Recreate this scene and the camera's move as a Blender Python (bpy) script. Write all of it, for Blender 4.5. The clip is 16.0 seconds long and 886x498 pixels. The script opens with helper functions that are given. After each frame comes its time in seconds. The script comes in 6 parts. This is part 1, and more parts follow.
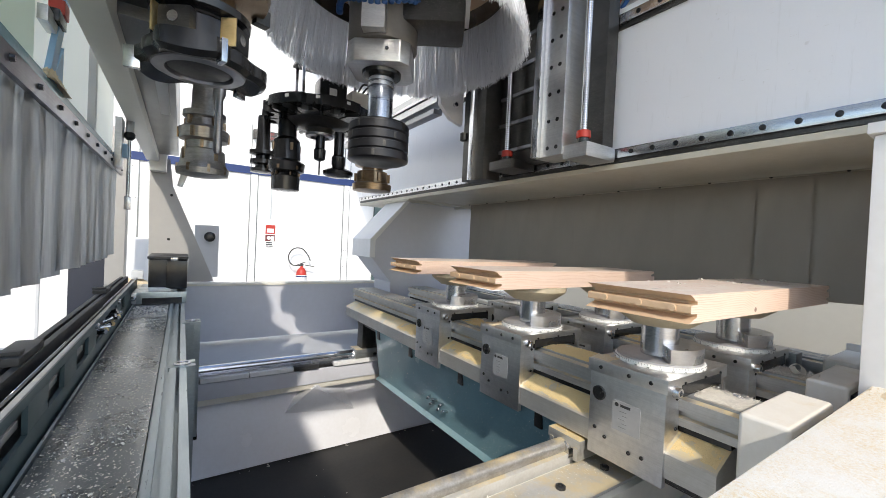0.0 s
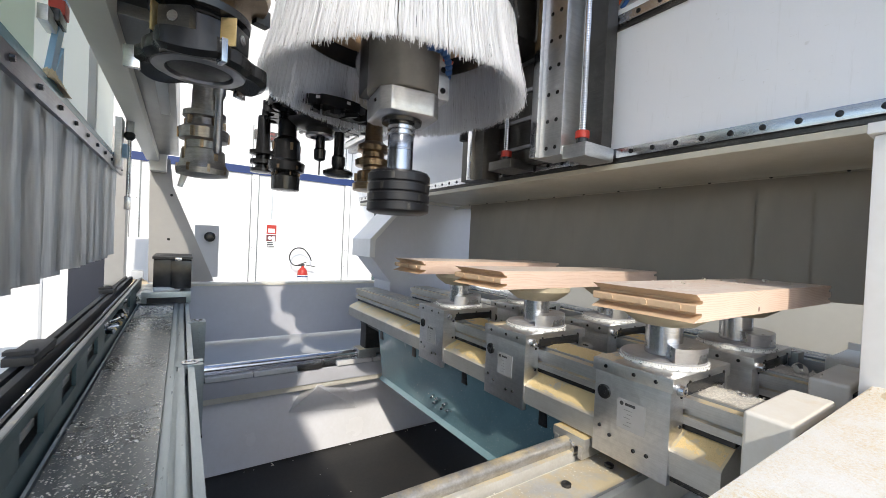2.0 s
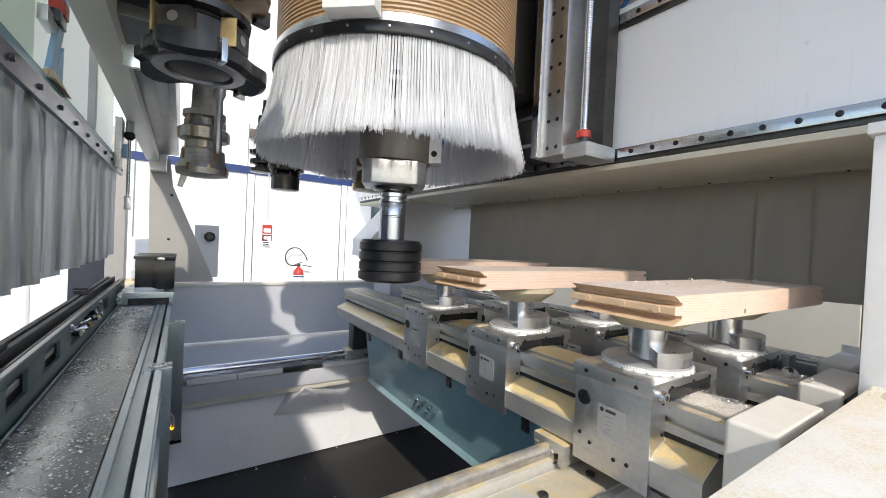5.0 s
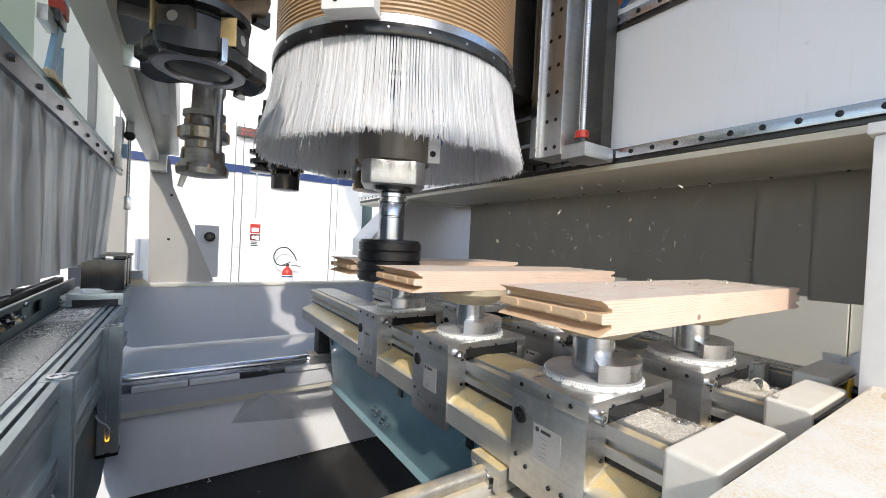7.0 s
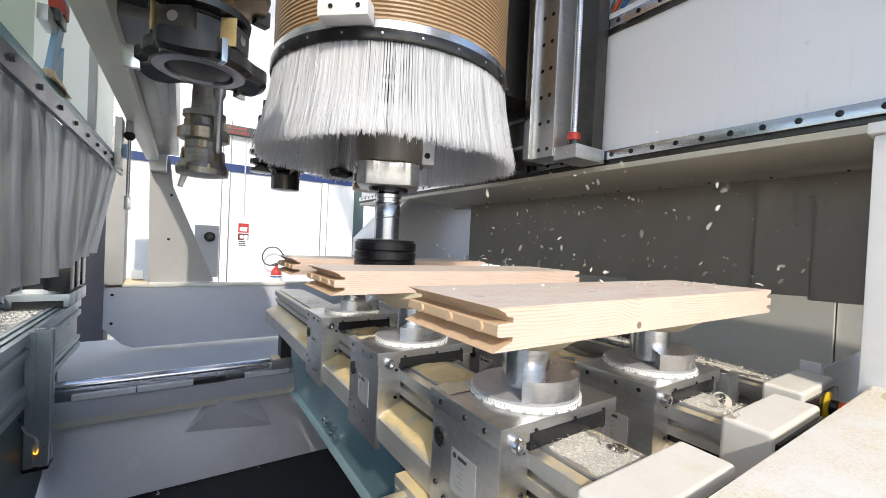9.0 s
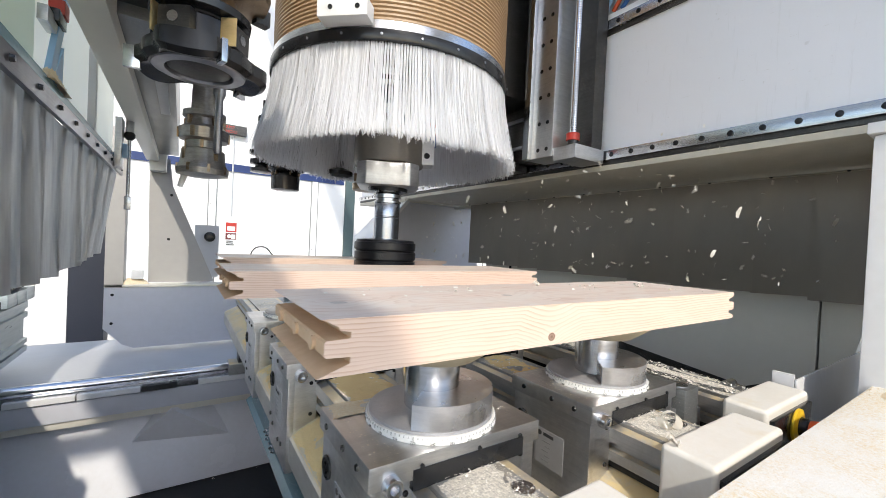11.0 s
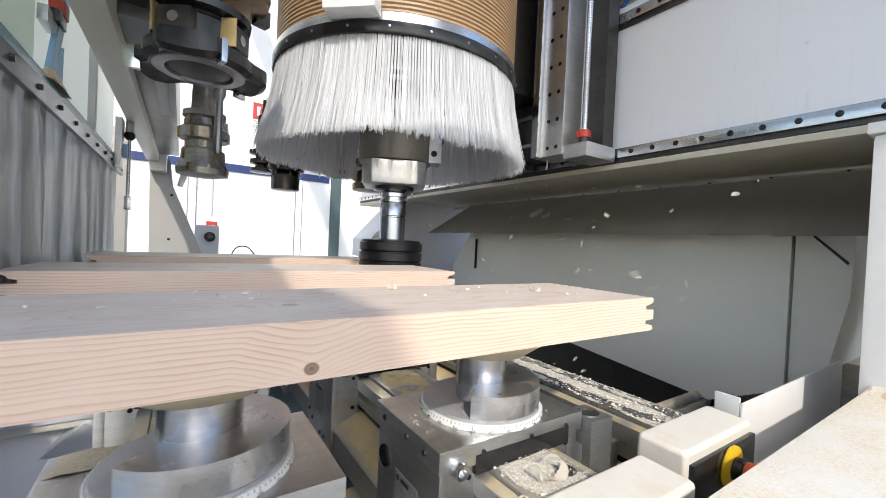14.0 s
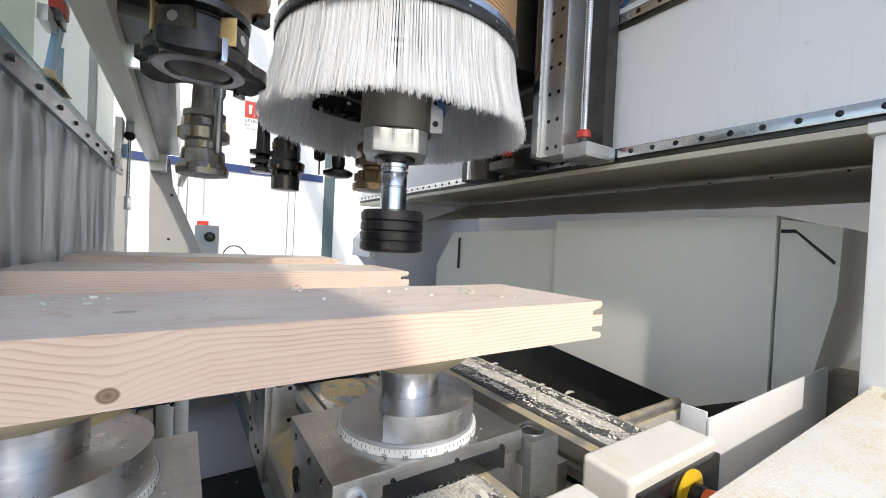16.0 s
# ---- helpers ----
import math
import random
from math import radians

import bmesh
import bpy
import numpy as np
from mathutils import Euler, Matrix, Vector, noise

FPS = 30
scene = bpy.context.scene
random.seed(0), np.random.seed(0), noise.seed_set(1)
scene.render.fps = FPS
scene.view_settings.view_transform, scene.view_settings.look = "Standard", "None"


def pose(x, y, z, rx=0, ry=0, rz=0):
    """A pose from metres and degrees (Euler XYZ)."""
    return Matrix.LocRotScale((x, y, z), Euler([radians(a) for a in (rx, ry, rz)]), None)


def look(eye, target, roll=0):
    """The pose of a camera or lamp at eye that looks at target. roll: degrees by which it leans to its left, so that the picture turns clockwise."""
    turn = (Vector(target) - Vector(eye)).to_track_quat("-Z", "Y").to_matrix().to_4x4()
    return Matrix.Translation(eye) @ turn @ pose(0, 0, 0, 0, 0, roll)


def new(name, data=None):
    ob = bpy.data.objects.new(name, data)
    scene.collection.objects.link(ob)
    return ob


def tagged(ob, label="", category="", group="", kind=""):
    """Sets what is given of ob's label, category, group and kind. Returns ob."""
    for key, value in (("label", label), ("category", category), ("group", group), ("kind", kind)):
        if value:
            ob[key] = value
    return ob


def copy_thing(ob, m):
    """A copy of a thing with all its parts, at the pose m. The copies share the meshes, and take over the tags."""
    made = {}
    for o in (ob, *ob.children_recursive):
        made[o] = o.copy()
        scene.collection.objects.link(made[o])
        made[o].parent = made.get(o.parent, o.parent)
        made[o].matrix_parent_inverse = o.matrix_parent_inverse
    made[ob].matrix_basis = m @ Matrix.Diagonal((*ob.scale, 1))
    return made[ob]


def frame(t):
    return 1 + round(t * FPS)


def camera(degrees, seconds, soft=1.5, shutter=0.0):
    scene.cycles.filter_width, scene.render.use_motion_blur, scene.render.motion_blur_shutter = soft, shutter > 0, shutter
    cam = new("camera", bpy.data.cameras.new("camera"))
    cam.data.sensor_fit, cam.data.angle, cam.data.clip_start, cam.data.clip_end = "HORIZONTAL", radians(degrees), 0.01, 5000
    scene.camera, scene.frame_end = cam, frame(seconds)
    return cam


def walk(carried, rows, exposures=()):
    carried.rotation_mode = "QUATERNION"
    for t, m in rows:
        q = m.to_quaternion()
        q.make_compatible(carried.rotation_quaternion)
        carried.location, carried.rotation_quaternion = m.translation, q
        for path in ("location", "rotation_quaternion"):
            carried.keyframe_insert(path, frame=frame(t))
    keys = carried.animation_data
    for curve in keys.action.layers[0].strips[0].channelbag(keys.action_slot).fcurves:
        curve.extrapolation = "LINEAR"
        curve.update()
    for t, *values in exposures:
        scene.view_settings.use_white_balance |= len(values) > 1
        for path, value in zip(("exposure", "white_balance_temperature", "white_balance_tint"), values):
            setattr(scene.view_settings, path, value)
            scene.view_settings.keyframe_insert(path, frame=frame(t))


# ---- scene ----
cam = camera(96.49, 16.0, soft=0.35, shutter=0.5)
EYE = Vector((0.0, 0.0, 1.20))
YAW, PITCH, ROLL = radians(33.46), radians(-0.82), 2.71
AIM = Vector((math.sin(YAW) * math.cos(PITCH), math.cos(YAW) * math.cos(PITCH), math.sin(PITCH)))

# the gantry's way along the bed: seconds, metres
TRAVEL = [(0, 0), (0.25, -0.006), (0.5, -0.023), (1.0, -0.084), (1.25, -0.083), (1.5, -0.067), (2.0, -0.019), (2.4, 0), (4.3, 0), (4.8, 0.035), (5.3, 0.086),
          (5.9, 0.148), (6.5, 0.209), (7.0, 0.259), (8.0, 0.358), (9.0, 0.454), (10.2, 0.574), (11.5, 0.70),
          (12.0, 0.745), (12.5, 0.790), (13.0, 0.838), (13.5, 0.893), (14.0, 0.954), (14.5, 1.017), (15.0, 1.079),
          (15.25, 1.088), (16.0, 1.088)]
# the head on the gantry: seconds, metres away along the beam, metres up, degrees of turn about the hood's axis
HEAD_ROWS = [(0, 0, 0.40, 146), (0.5, 0, 0.41, 146), (1.0, 0.01, 0.40, 232), (1.5, 0.015, 0.335, 312), (2.0, 0.005, 0.225, 262), (2.4, 0, 0.15, 244), (3.0, 0, 0.131, 244), (3.5, 0, 0.113, 244), (4.0, 0, 0.063, 244),
             (4.3, 0, 0.03, 244), (4.8, 0, 0, 244), (6.5, 0.004, 0, 244), (7.0, 0.007, 0, 244), (8.0, 0.021, 0, 244), (8.5, 0.032, 0, 244), (9.0, 0.042, 0, 244), (10.2, 0.048, 0, 244), (11.5, 0.036, 0, 244), (12.0, 0.021, 0, 244),
             (12.5, 0.01, 0, 244), (13.0, 0, 0, 244), (15.0, 0, 0, 244), (15.5, 0, 0.031, 244), (16.0, 0, 0.097, 244)]


def along(rows, k, t):
    return float(np.interp(t, [r[0] for r in rows], [r[k] for r in rows]))


SWING_TIMES = {12.2, 13.25, 13.75, 14.25}
TRAVEL = [(t, along(TRAVEL, 1, t)) for t in sorted({r[0] for r in TRAVEL} | {r[0] for r in HEAD_ROWS} | SWING_TIMES)]
walk(cam, [(t, look(EYE + Vector((s, 0, 0)), EYE + Vector((s, 0, 0)) + AIM, ROLL)) for t, s in TRAVEL])

# ---- light ----
scene.view_settings.exposure = 0.94
world = bpy.data.worlds.new("sky")
scene.world = world
world.use_nodes = True
sky = world.node_tree.nodes.new("ShaderNodeTexSky")
sky.sky_type, sky.sun_disc = "NISHITA", False
SUN_EL, SUN_AZ = radians(38), radians(200)
sky.sun_elevation, sky.sun_rotation = SUN_EL, SUN_AZ
back = world.node_tree.nodes["Background"]
world.node_tree.links.new(sky.outputs[0], back.inputs[0])
back.inputs[1].default_value = 0.165
sun = new("sun", bpy.data.lights.new("sun", "SUN"))
sun.data.energy, sun.data.angle, sun.data.color = 1.75, radians(1.0), (1, 0.93, 0.82)
sun_way = Vector((math.sin(SUN_AZ) * math.cos(SUN_EL), math.cos(SUN_AZ) * math.cos(SUN_EL), math.sin(SUN_EL)))
sun.matrix_world = look(sun_way * 20, (0, 0, 0))


# ---- materials ----
def ramp(tree, value, stops):
    node = tree.nodes.new("ShaderNodeValToRGB")
    while len(node.color_ramp.elements) < len(stops):
        node.color_ramp.elements.new(0.5)
    for e, (p, c) in zip(node.color_ramp.elements, stops):
        e.position, e.color = p, (*c, 1) if len(c) == 3 else c
    tree.links.new(value, node.inputs[0])
    return node.outputs[0]


def coords(tree, scale=(1, 1, 1)):
    tc, mp = tree.nodes.new("ShaderNodeTexCoord"), tree.nodes.new("ShaderNodeMapping")
    mp.inputs["Scale"].default_value = scale
    tree.links.new(tc.outputs["Object"], mp.inputs["Vector"])
    return mp.outputs[0]


def noise_tex(tree, vec, scale, detail=4.0, rough=0.55, distort=0.0):
    n = tree.nodes.new("ShaderNodeTexNoise")
    n.inputs["Scale"].default_value, n.inputs["Detail"].default_value = scale, detail
    n.inputs["Roughness"].default_value, n.inputs["Distortion"].default_value = rough, distort
    tree.links.new(vec, n.inputs["Vector"])
    return n.outputs[0]


def mix(tree, fac, a, b, kind="MIX"):
    m = tree.nodes.new("ShaderNodeMix")
    m.data_type, m.blend_type = "RGBA", kind
    for key, v in ((0, fac), (6, a), (7, b)):
        if isinstance(v, (int, float)):
            m.inputs[key].default_value = v
        elif isinstance(v, tuple):
            m.inputs[key].default_value = (*v, 1)
        else:
            tree.links.new(v, m.inputs[key])
    return m.outputs[2]


def base_mat(name, rough=0.5, metal=0.0, **more):
    m = bpy.data.materials.new(name)
    m.use_nodes = True
    b = m.node_tree.nodes["Principled BSDF"]
    b.inputs["Roughness"].default_value, b.inputs["Metallic"].default_value = rough, metal
    for key, v in more.items():
        b.inputs[key.replace("_", " ")].default_value = v
    return m, m.node_tree, b


def bump(tree, b, height, strength=0.2, distance=0.002):
    n = tree.nodes.new("ShaderNodeBump")
    n.inputs["Strength"].default_value, n.inputs["Distance"].default_value = strength, distance
    tree.links.new(height, n.inputs["Height"])
    tree.links.new(n.outputs[0], b.inputs["Normal"])


def worn(name, colour, dark, rough=0.45, metal=0.0, stretch=(1, 1, 1), big=3.0, fine=60.0, amount=0.35, relief=0.1, dust=0.0, **more):
    """A painted, moulded or metal surface: large stains, fine grain, uneven gloss, sawdust on faces that look up."""
    m, t, b = base_mat(name, rough, metal, **more)
    v = coords(t, stretch)
    n1, n2 = noise_tex(t, v, big, 5, 0.6), noise_tex(t, v, fine, 3)
    c = mix(t, ramp(t, n1, [(0.42, (0, 0, 0)), (0.75, (amount,) * 3)]), colour, dark)
    c = mix(t, ramp(t, n2, [(0.3, (0, 0, 0)), (0.8, (amount * 0.6,) * 3)]), c, dark)
    if metal > 0.5 and relief:
        grit = ramp(t, noise_tex(t, coords(t), 420, 2, 0.7), [(0.60, (0, 0, 0)), (0.72, (0.5,) * 3)])
        c = mix(t, mix(t, 1.0, grit, ramp(t, noise_tex(t, coords(t), 9, 4, 0.6), [(0.4, (0.1,) * 3), (0.65, (1, 1, 1))]), "MULTIPLY"), c, (0.78, 0.72, 0.60))
        streak = ramp(t, noise_tex(t, coords(t, (14, 1.5, 55)), 5, 3, 0.6), [(0.35, (0.28,) * 3), (0.55, (0, 0, 0))])
        c = mix(t, streak, c, dark)
    if dust:
        geo, sep = t.nodes.new("ShaderNodeNewGeometry"), t.nodes.new("ShaderNodeSeparateXYZ")
        t.links.new(geo.outputs["Normal"], sep.inputs[0])
        up = ramp(t, sep.outputs[2], [(0.6, (0, 0, 0)), (0.9, (1, 1, 1))])
        patch = ramp(t, noise_tex(t, coords(t), 14, 6, 0.7), [(0.62 - 0.3 * dust, (0, 0, 0)), (0.74 - 0.2 * dust, (dust,) * 3)])
        cover = mix(t, 1.0, up, patch, "MULTIPLY")
        c = mix(t, cover, c, (0.66, 0.52, 0.27))
        if metal:
            bare = t.nodes.new("ShaderNodeMapRange")
            bare.inputs["To Min"].default_value, bare.inputs["To Max"].default_value = metal, 0.0
            t.links.new(cover, bare.inputs["Value"])
            t.links.new(bare.outputs[0], b.inputs["Metallic"])
    t.links.new(c, b.inputs["Base Color"])
    r = t.nodes.new("ShaderNodeMapRange")
    r.inputs["To Min"].default_value, r.inputs["To Max"].default_value = max(rough - 0.12, 0.05), rough + 0.18
    t.links.new(n1, r.inputs["Value"])
    t.links.new(r.outputs[0], b.inputs["Roughness"])
    if relief:
        bump(t, b, n2, relief, 0.001)
    return m


WHITE = worn("white_paint", (0.78, 0.78, 0.78), (0.55, 0.52, 0.46), 0.38, big=2.0, fine=40, amount=0.22)
COVERWHITE = worn("warm_white_moulding", (0.80, 0.77, 0.70), (0.62, 0.55, 0.43), 0.42, big=6, fine=120, amount=0.3, relief=0.15, dust=0.25)
# grey of the gusset; also stands for shade on the column and rear wall
LEGGREY = worn("leg_grey_and_shade", (0.38, 0.37, 0.35), (0.28, 0.27, 0.25), 0.42, big=2.0, fine=30, amount=0.3)
CREAM = worn("cream_paint", (0.77, 0.74, 0.65), (0.45, 0.40, 0.30), 0.4, big=2.5, fine=40, amount=0.25)
GREY = worn("grey_paint", (0.60, 0.61, 0.66), (0.45, 0.45, 0.47), 0.42, big=2.0, fine=30, amount=0.3)
BED = worn("bed_paint", (0.78, 0.79, 0.83), (0.62, 0.61, 0.60), 0.2, big=2.5, fine=50, amount=0.35, dust=0.35)
ALU = worn("milled_aluminium", (0.66, 0.66, 0.66), (0.42, 0.42, 0.43), 0.36, 1.0, (1, 12, 12), big=6, fine=70, amount=0.4, relief=0.15)
ALU_DUSTY = worn("dusty_aluminium", (0.60, 0.60, 0.59), (0.36, 0.35, 0.33), 0.4, 0.9, big=8, fine=90, amount=0.5, relief=0.15, dust=0.8)
COVER_PALE = worn("dusty_cover_strip", (0.42, 0.42, 0.41), (0.26, 0.26, 0.25), 0.36, 0.6, big=9, fine=170, amount=0.6, relief=0.3, dust=0.45)
LOWBEAM = worn("sawdust_laden_aluminium", (0.56, 0.55, 0.52), (0.40, 0.38, 0.33), 0.42, 0.7, big=8, fine=90, amount=0.5, relief=0.2, dust=1.0)
ALU_CHIPS = worn("dull_cover_strip", (0.20, 0.21, 0.21), (0.30, 0.30, 0.29), 0.26, 0.7, big=4, fine=160, amount=0.5, relief=0.2, dust=0.12)
DISC = worn("turned_plate", (0.72, 0.72, 0.74), (0.50, 0.50, 0.52), 0.26, 0.95, big=14, fine=120, amount=0.5, relief=0.15, dust=0.3)
DISC_TOP = worn("chip_strewn_disc", (0.50, 0.50, 0.52), (0.36, 0.36, 0.38), 0.45, 0.5, big=20, fine=220, amount=0.6, relief=0.4, dust=0.2)
STEEL = worn("ground_steel", (0.62, 0.63, 0.65), (0.35, 0.35, 0.37), 0.2, 1.0, big=5, fine=40, amount=0.35)
CHROME = worn("chromed_rod", (0.72, 0.73, 0.75), (0.5, 0.5, 0.52), 0.1, 1.0, big=4, fine=40, amount=0.3, relief=0.0)
RAILPAINT = worn("dusty_rail_paint", (0.60, 0.59, 0.56), (0.42, 0.39, 0.33), 0.45, 0.2, big=12, fine=190, amount=0.6, relief=0.4, dust=0.7)
ROD_DUSTY = worn("dusty_rod", (0.55, 0.54, 0.52), (0.30, 0.27, 0.22), 0.36, 0.7, big=22, fine=210, amount=0.9, relief=0.8, dust=0.75)
CHIP = worn("pale_wood_chip", (0.86, 0.83, 0.76), (0.74, 0.66, 0.53), 0.7, big=40, amount=0.4, relief=0)
RAIL = worn("rail_steel", (0.34, 0.34, 0.36), (0.18, 0.18, 0.19), 0.32, 1.0, big=6, fine=50, amount=0.5)
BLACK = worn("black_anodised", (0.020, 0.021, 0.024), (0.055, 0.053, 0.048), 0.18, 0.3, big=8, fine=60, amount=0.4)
RUBBER = worn("black_rubber", (0.02, 0.02, 0.02), (0.06, 0.055, 0.05), 0.6, big=6, fine=80, amount=0.4)
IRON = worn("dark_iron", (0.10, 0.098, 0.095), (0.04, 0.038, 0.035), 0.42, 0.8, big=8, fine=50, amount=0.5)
BRONZE = worn("browned_steel", (0.34, 0.25, 0.16), (0.12, 0.08, 0.05), 0.3, 0.9, big=9, fine=40, amount=0.6)
TEAL = worn("teal_enamel", (0.20, 0.335, 0.37), (0.12, 0.21, 0.24), 0.2, big=4, fine=130, amount=0.6, relief=0.4, dust=0.15)
ALU_SATIN = worn("satin_aluminium", (0.44, 0.49, 0.50), (0.28, 0.32, 0.33), 0.30, 0.6, (12, 1, 12), big=6, fine=70, amount=0.4, relief=0.1)
BLUEGREY = worn("blue_grey_paint", (0.06, 0.095, 0.098), (0.035, 0.055, 0.058), 0.48, big=4, fine=60, amount=0.35)
VINYL = worn("grey_vinyl", (0.35, 0.315, 0.26), (0.245, 0.22, 0.18), 0.3, 0.0, (1, 1, 0.4), big=5, fine=30, amount=0.4, relief=0.05)
MAROON = worn("dark_red_print", (0.16, 0.03, 0.028), (0.10, 0.025, 0.02), 0.4, amount=0.3)
RED = worn("red_plastic", (0.46, 0.035, 0.02), (0.28, 0.03, 0.02), 0.35, amount=0.3)
ORANGE = worn("orange_red_plastic", (0.75, 0.12, 0.03), (0.5, 0.1, 0.03), 0.35, amount=0.3)
YELLOW = worn("yellow_plastic", (0.85, 0.55, 0.02), (0.6, 0.4, 0.03), 0.4, amount=0.2)
BLUE = worn("blue_paint", (0.010, 0.030, 0.13), (0.01, 0.03, 0.1), 0.4, amount=0.2)
SKYBLUE = worn("light_blue_steel", (0.32, 0.52, 0.75), (0.2, 0.35, 0.5), 0.35, amount=0.3)
PANELWHITE = worn("wall_panel_white", (0.80, 0.80, 0.78), (0.66, 0.65, 0.62), 0.45, big=0.8, fine=12, amount=0.25, relief=0.02)
CONCRETE = worn("concrete_floor", (0.32, 0.32, 0.31), (0.18, 0.18, 0.17), 0.5, big=1.0, fine=18, amount=0.5)
DUCT = worn("brown_hose", (0.40, 0.27, 0.15), (0.26, 0.17, 0.10), 0.4, big=5, fine=40, amount=0.3)
SCALE = worn("scale_white", (0.78, 0.78, 0.76), (0.5, 0.5, 0.48), 0.4, amount=0.3)
TRIMGREY = worn("light_grey_trim", (0.55, 0.56, 0.57), (0.4, 0.4, 0.4), 0.45, amount=0.2)
FAINT = worn("faint_print", (0.22, 0.22, 0.22), (0.3, 0.3, 0.3), 0.6, relief=0)
INK = worn("ink", (0.03, 0.03, 0.03), (0.06, 0.06, 0.06), 0.6, relief=0)




def glossy_vinyl():
    """Smooth grey sheet: fine rubbed streaks down its length, shallow dents."""
    m, t, b = base_mat("glossy_grey_vinyl", 0.2, 0.0, Specular_IOR_Level=0.7)
    streak = noise_tex(t, coords(t, (1, 6, 0.8)), 6, 4, 0.6)
    c = mix(t, ramp(t, streak, [(0.35, (0, 0, 0)), (0.70, (1, 1, 1))]), (0.34, 0.345, 0.335), (0.41, 0.415, 0.40))
    t.links.new(c, b.inputs["Base Color"])
    bump(t, b, noise_tex(t, coords(t, (1, 2.5, 0.6)), 8, 2), 0.4, 0.012)
    return m


VINYL_LEFT = glossy_vinyl()

NAVY = worn("navy_paint", (0.018, 0.022, 0.035), (0.03, 0.03, 0.04), 0.4, amount=0.3)
FROST = worn("hazy_sheet", (0.62, 0.66, 0.62), (0.5, 0.52, 0.48), 0.2, amount=0.3, relief=0.0)
HOUSE = worn("housing_grey", (0.73, 0.71, 0.64), (0.58, 0.56, 0.49), 0.38, big=2, fine=30, amount=0.25)
# dusty paint, taken darker to hold the shade under the beam
UNDERSIDE = worn("dusty_dimmed_underside", (0.60, 0.565, 0.47), (0.42, 0.38, 0.28), 0.4, big=3, fine=40, amount=0.4)
BARREL = worn("barrel_paint", (0.22, 0.205, 0.18), (0.12, 0.11, 0.10), 0.4, 0.5, big=6, fine=60, amount=0.4)
ARBOR = worn("blued_steel", (0.42, 0.45, 0.52), (0.28, 0.3, 0.34), 0.22, 1.0, big=5, amount=0.3)
CUTTER = worn("cutter_black", (0.012, 0.012, 0.015), (0.022, 0.022, 0.026), 0.32, 0.2, (1, 1, 6), amount=0.3)


def beam_face():
    """White paint on plate: shallow dents, runs, thin scratches and a little dirt."""
    m, t, b = base_mat("beam_face_paint", 0.3)
    v = coords(t)
    dents = ramp(t, noise_tex(t, v, 48, 2, 0.5), [(0.72, (0, 0, 0)), (0.79, (1, 1, 1))])
    runs = ramp(t, noise_tex(t, coords(t, (3, 22, 2.2)), 3, 4, 0.7), [(0.60, (0, 0, 0)), (0.80, (0.35,) * 3)])
    scratch = ramp(t, noise_tex(t, coords(t, (5, 3, 90)), 6, 2, 0.5), [(0.72, (0, 0, 0)), (0.78, (0.4,) * 3)])
    c = mix(t, noise_tex(t, v, 2.0, 5, 0.6), (0.90, 0.90, 0.92), (0.82, 0.82, 0.83))
    c = mix(t, runs, c, (0.60, 0.59, 0.56))
    c = mix(t, scratch, c, (0.50, 0.44, 0.36))
    c = mix(t, mix(t, 1.0, dents, (0.3, 0.3, 0.3), "MULTIPLY"), c, (0.55, 0.52, 0.48))
    t.links.new(c, b.inputs["Base Color"])
    bump(t, b, mix(t, 0.5, dents, noise_tex(t, v, 5, 3)), 0.3, 0.004)
    return m


BEAMFACE = beam_face()
POSTGREY = worn("post_grey", (0.24, 0.25, 0.25), (0.14, 0.145, 0.145), 0.3, 0.6, amount=0.4, dust=0.3)
BRASS = worn("brass", (0.75, 0.58, 0.30), (0.5, 0.36, 0.16), 0.3, 0.9, amount=0.3)
BLUEHOSE = worn("blue_plastic", (0.03, 0.10, 0.28), (0.02, 0.06, 0.16), 0.4, amount=0.2)
TOOLGREY = worn("tool_steel", (0.42, 0.40, 0.37), (0.14, 0.13, 0.12), 0.34, 0.85, big=10, fine=50, amount=0.6)


def bristle_mat():
    m, t, b = base_mat("bristles", 0.5)
    v = coords(t, (1, 1, 0.05))
    n = noise_tex(t, v, 90, 3)
    geo = t.nodes.new("ShaderNodeNewGeometry")
    c = mix(t, n, (0.92, 0.94, 0.98), (0.80, 0.80, 0.82))
    c = mix(t, ramp(t, geo.outputs["Random Per Island"], [(0, (0, 0, 0)), (0.5, (0.2,) * 3), (1, (0.9,) * 3)]), c, (0.93, 0.95, 0.98))
    # a quarter of the strands darkened, for the shaded gaps between bristles
    c = mix(t, ramp(t, geo.outputs["Random Per Island"], [(0, (0.75,) * 3), (0.14, (0.4,) * 3), (0.24, (0, 0, 0))]), c, (0.36, 0.34, 0.33))
    t.links.new(c, b.inputs["Base Color"])
    b.inputs["Subsurface Weight"].default_value = 0.0
    return m


BRISTLE = bristle_mat()


def lets_light(m, share, colour):
    """Lets a share of the light through a thin hazy sheet."""
    t = m.node_tree
    out, b = t.nodes["Material Output"], t.nodes["Principled BSDF"]
    tr, mx = t.nodes.new("ShaderNodeBsdfTranslucent"), t.nodes.new("ShaderNodeMixShader")
    tr.inputs[0].default_value, mx.inputs[0].default_value = (*colour, 1), share
    t.links.new(b.outputs[0], mx.inputs[1])
    t.links.new(tr.outputs[0], mx.inputs[2])
    t.links.new(mx.outputs[0], out.inputs[0])


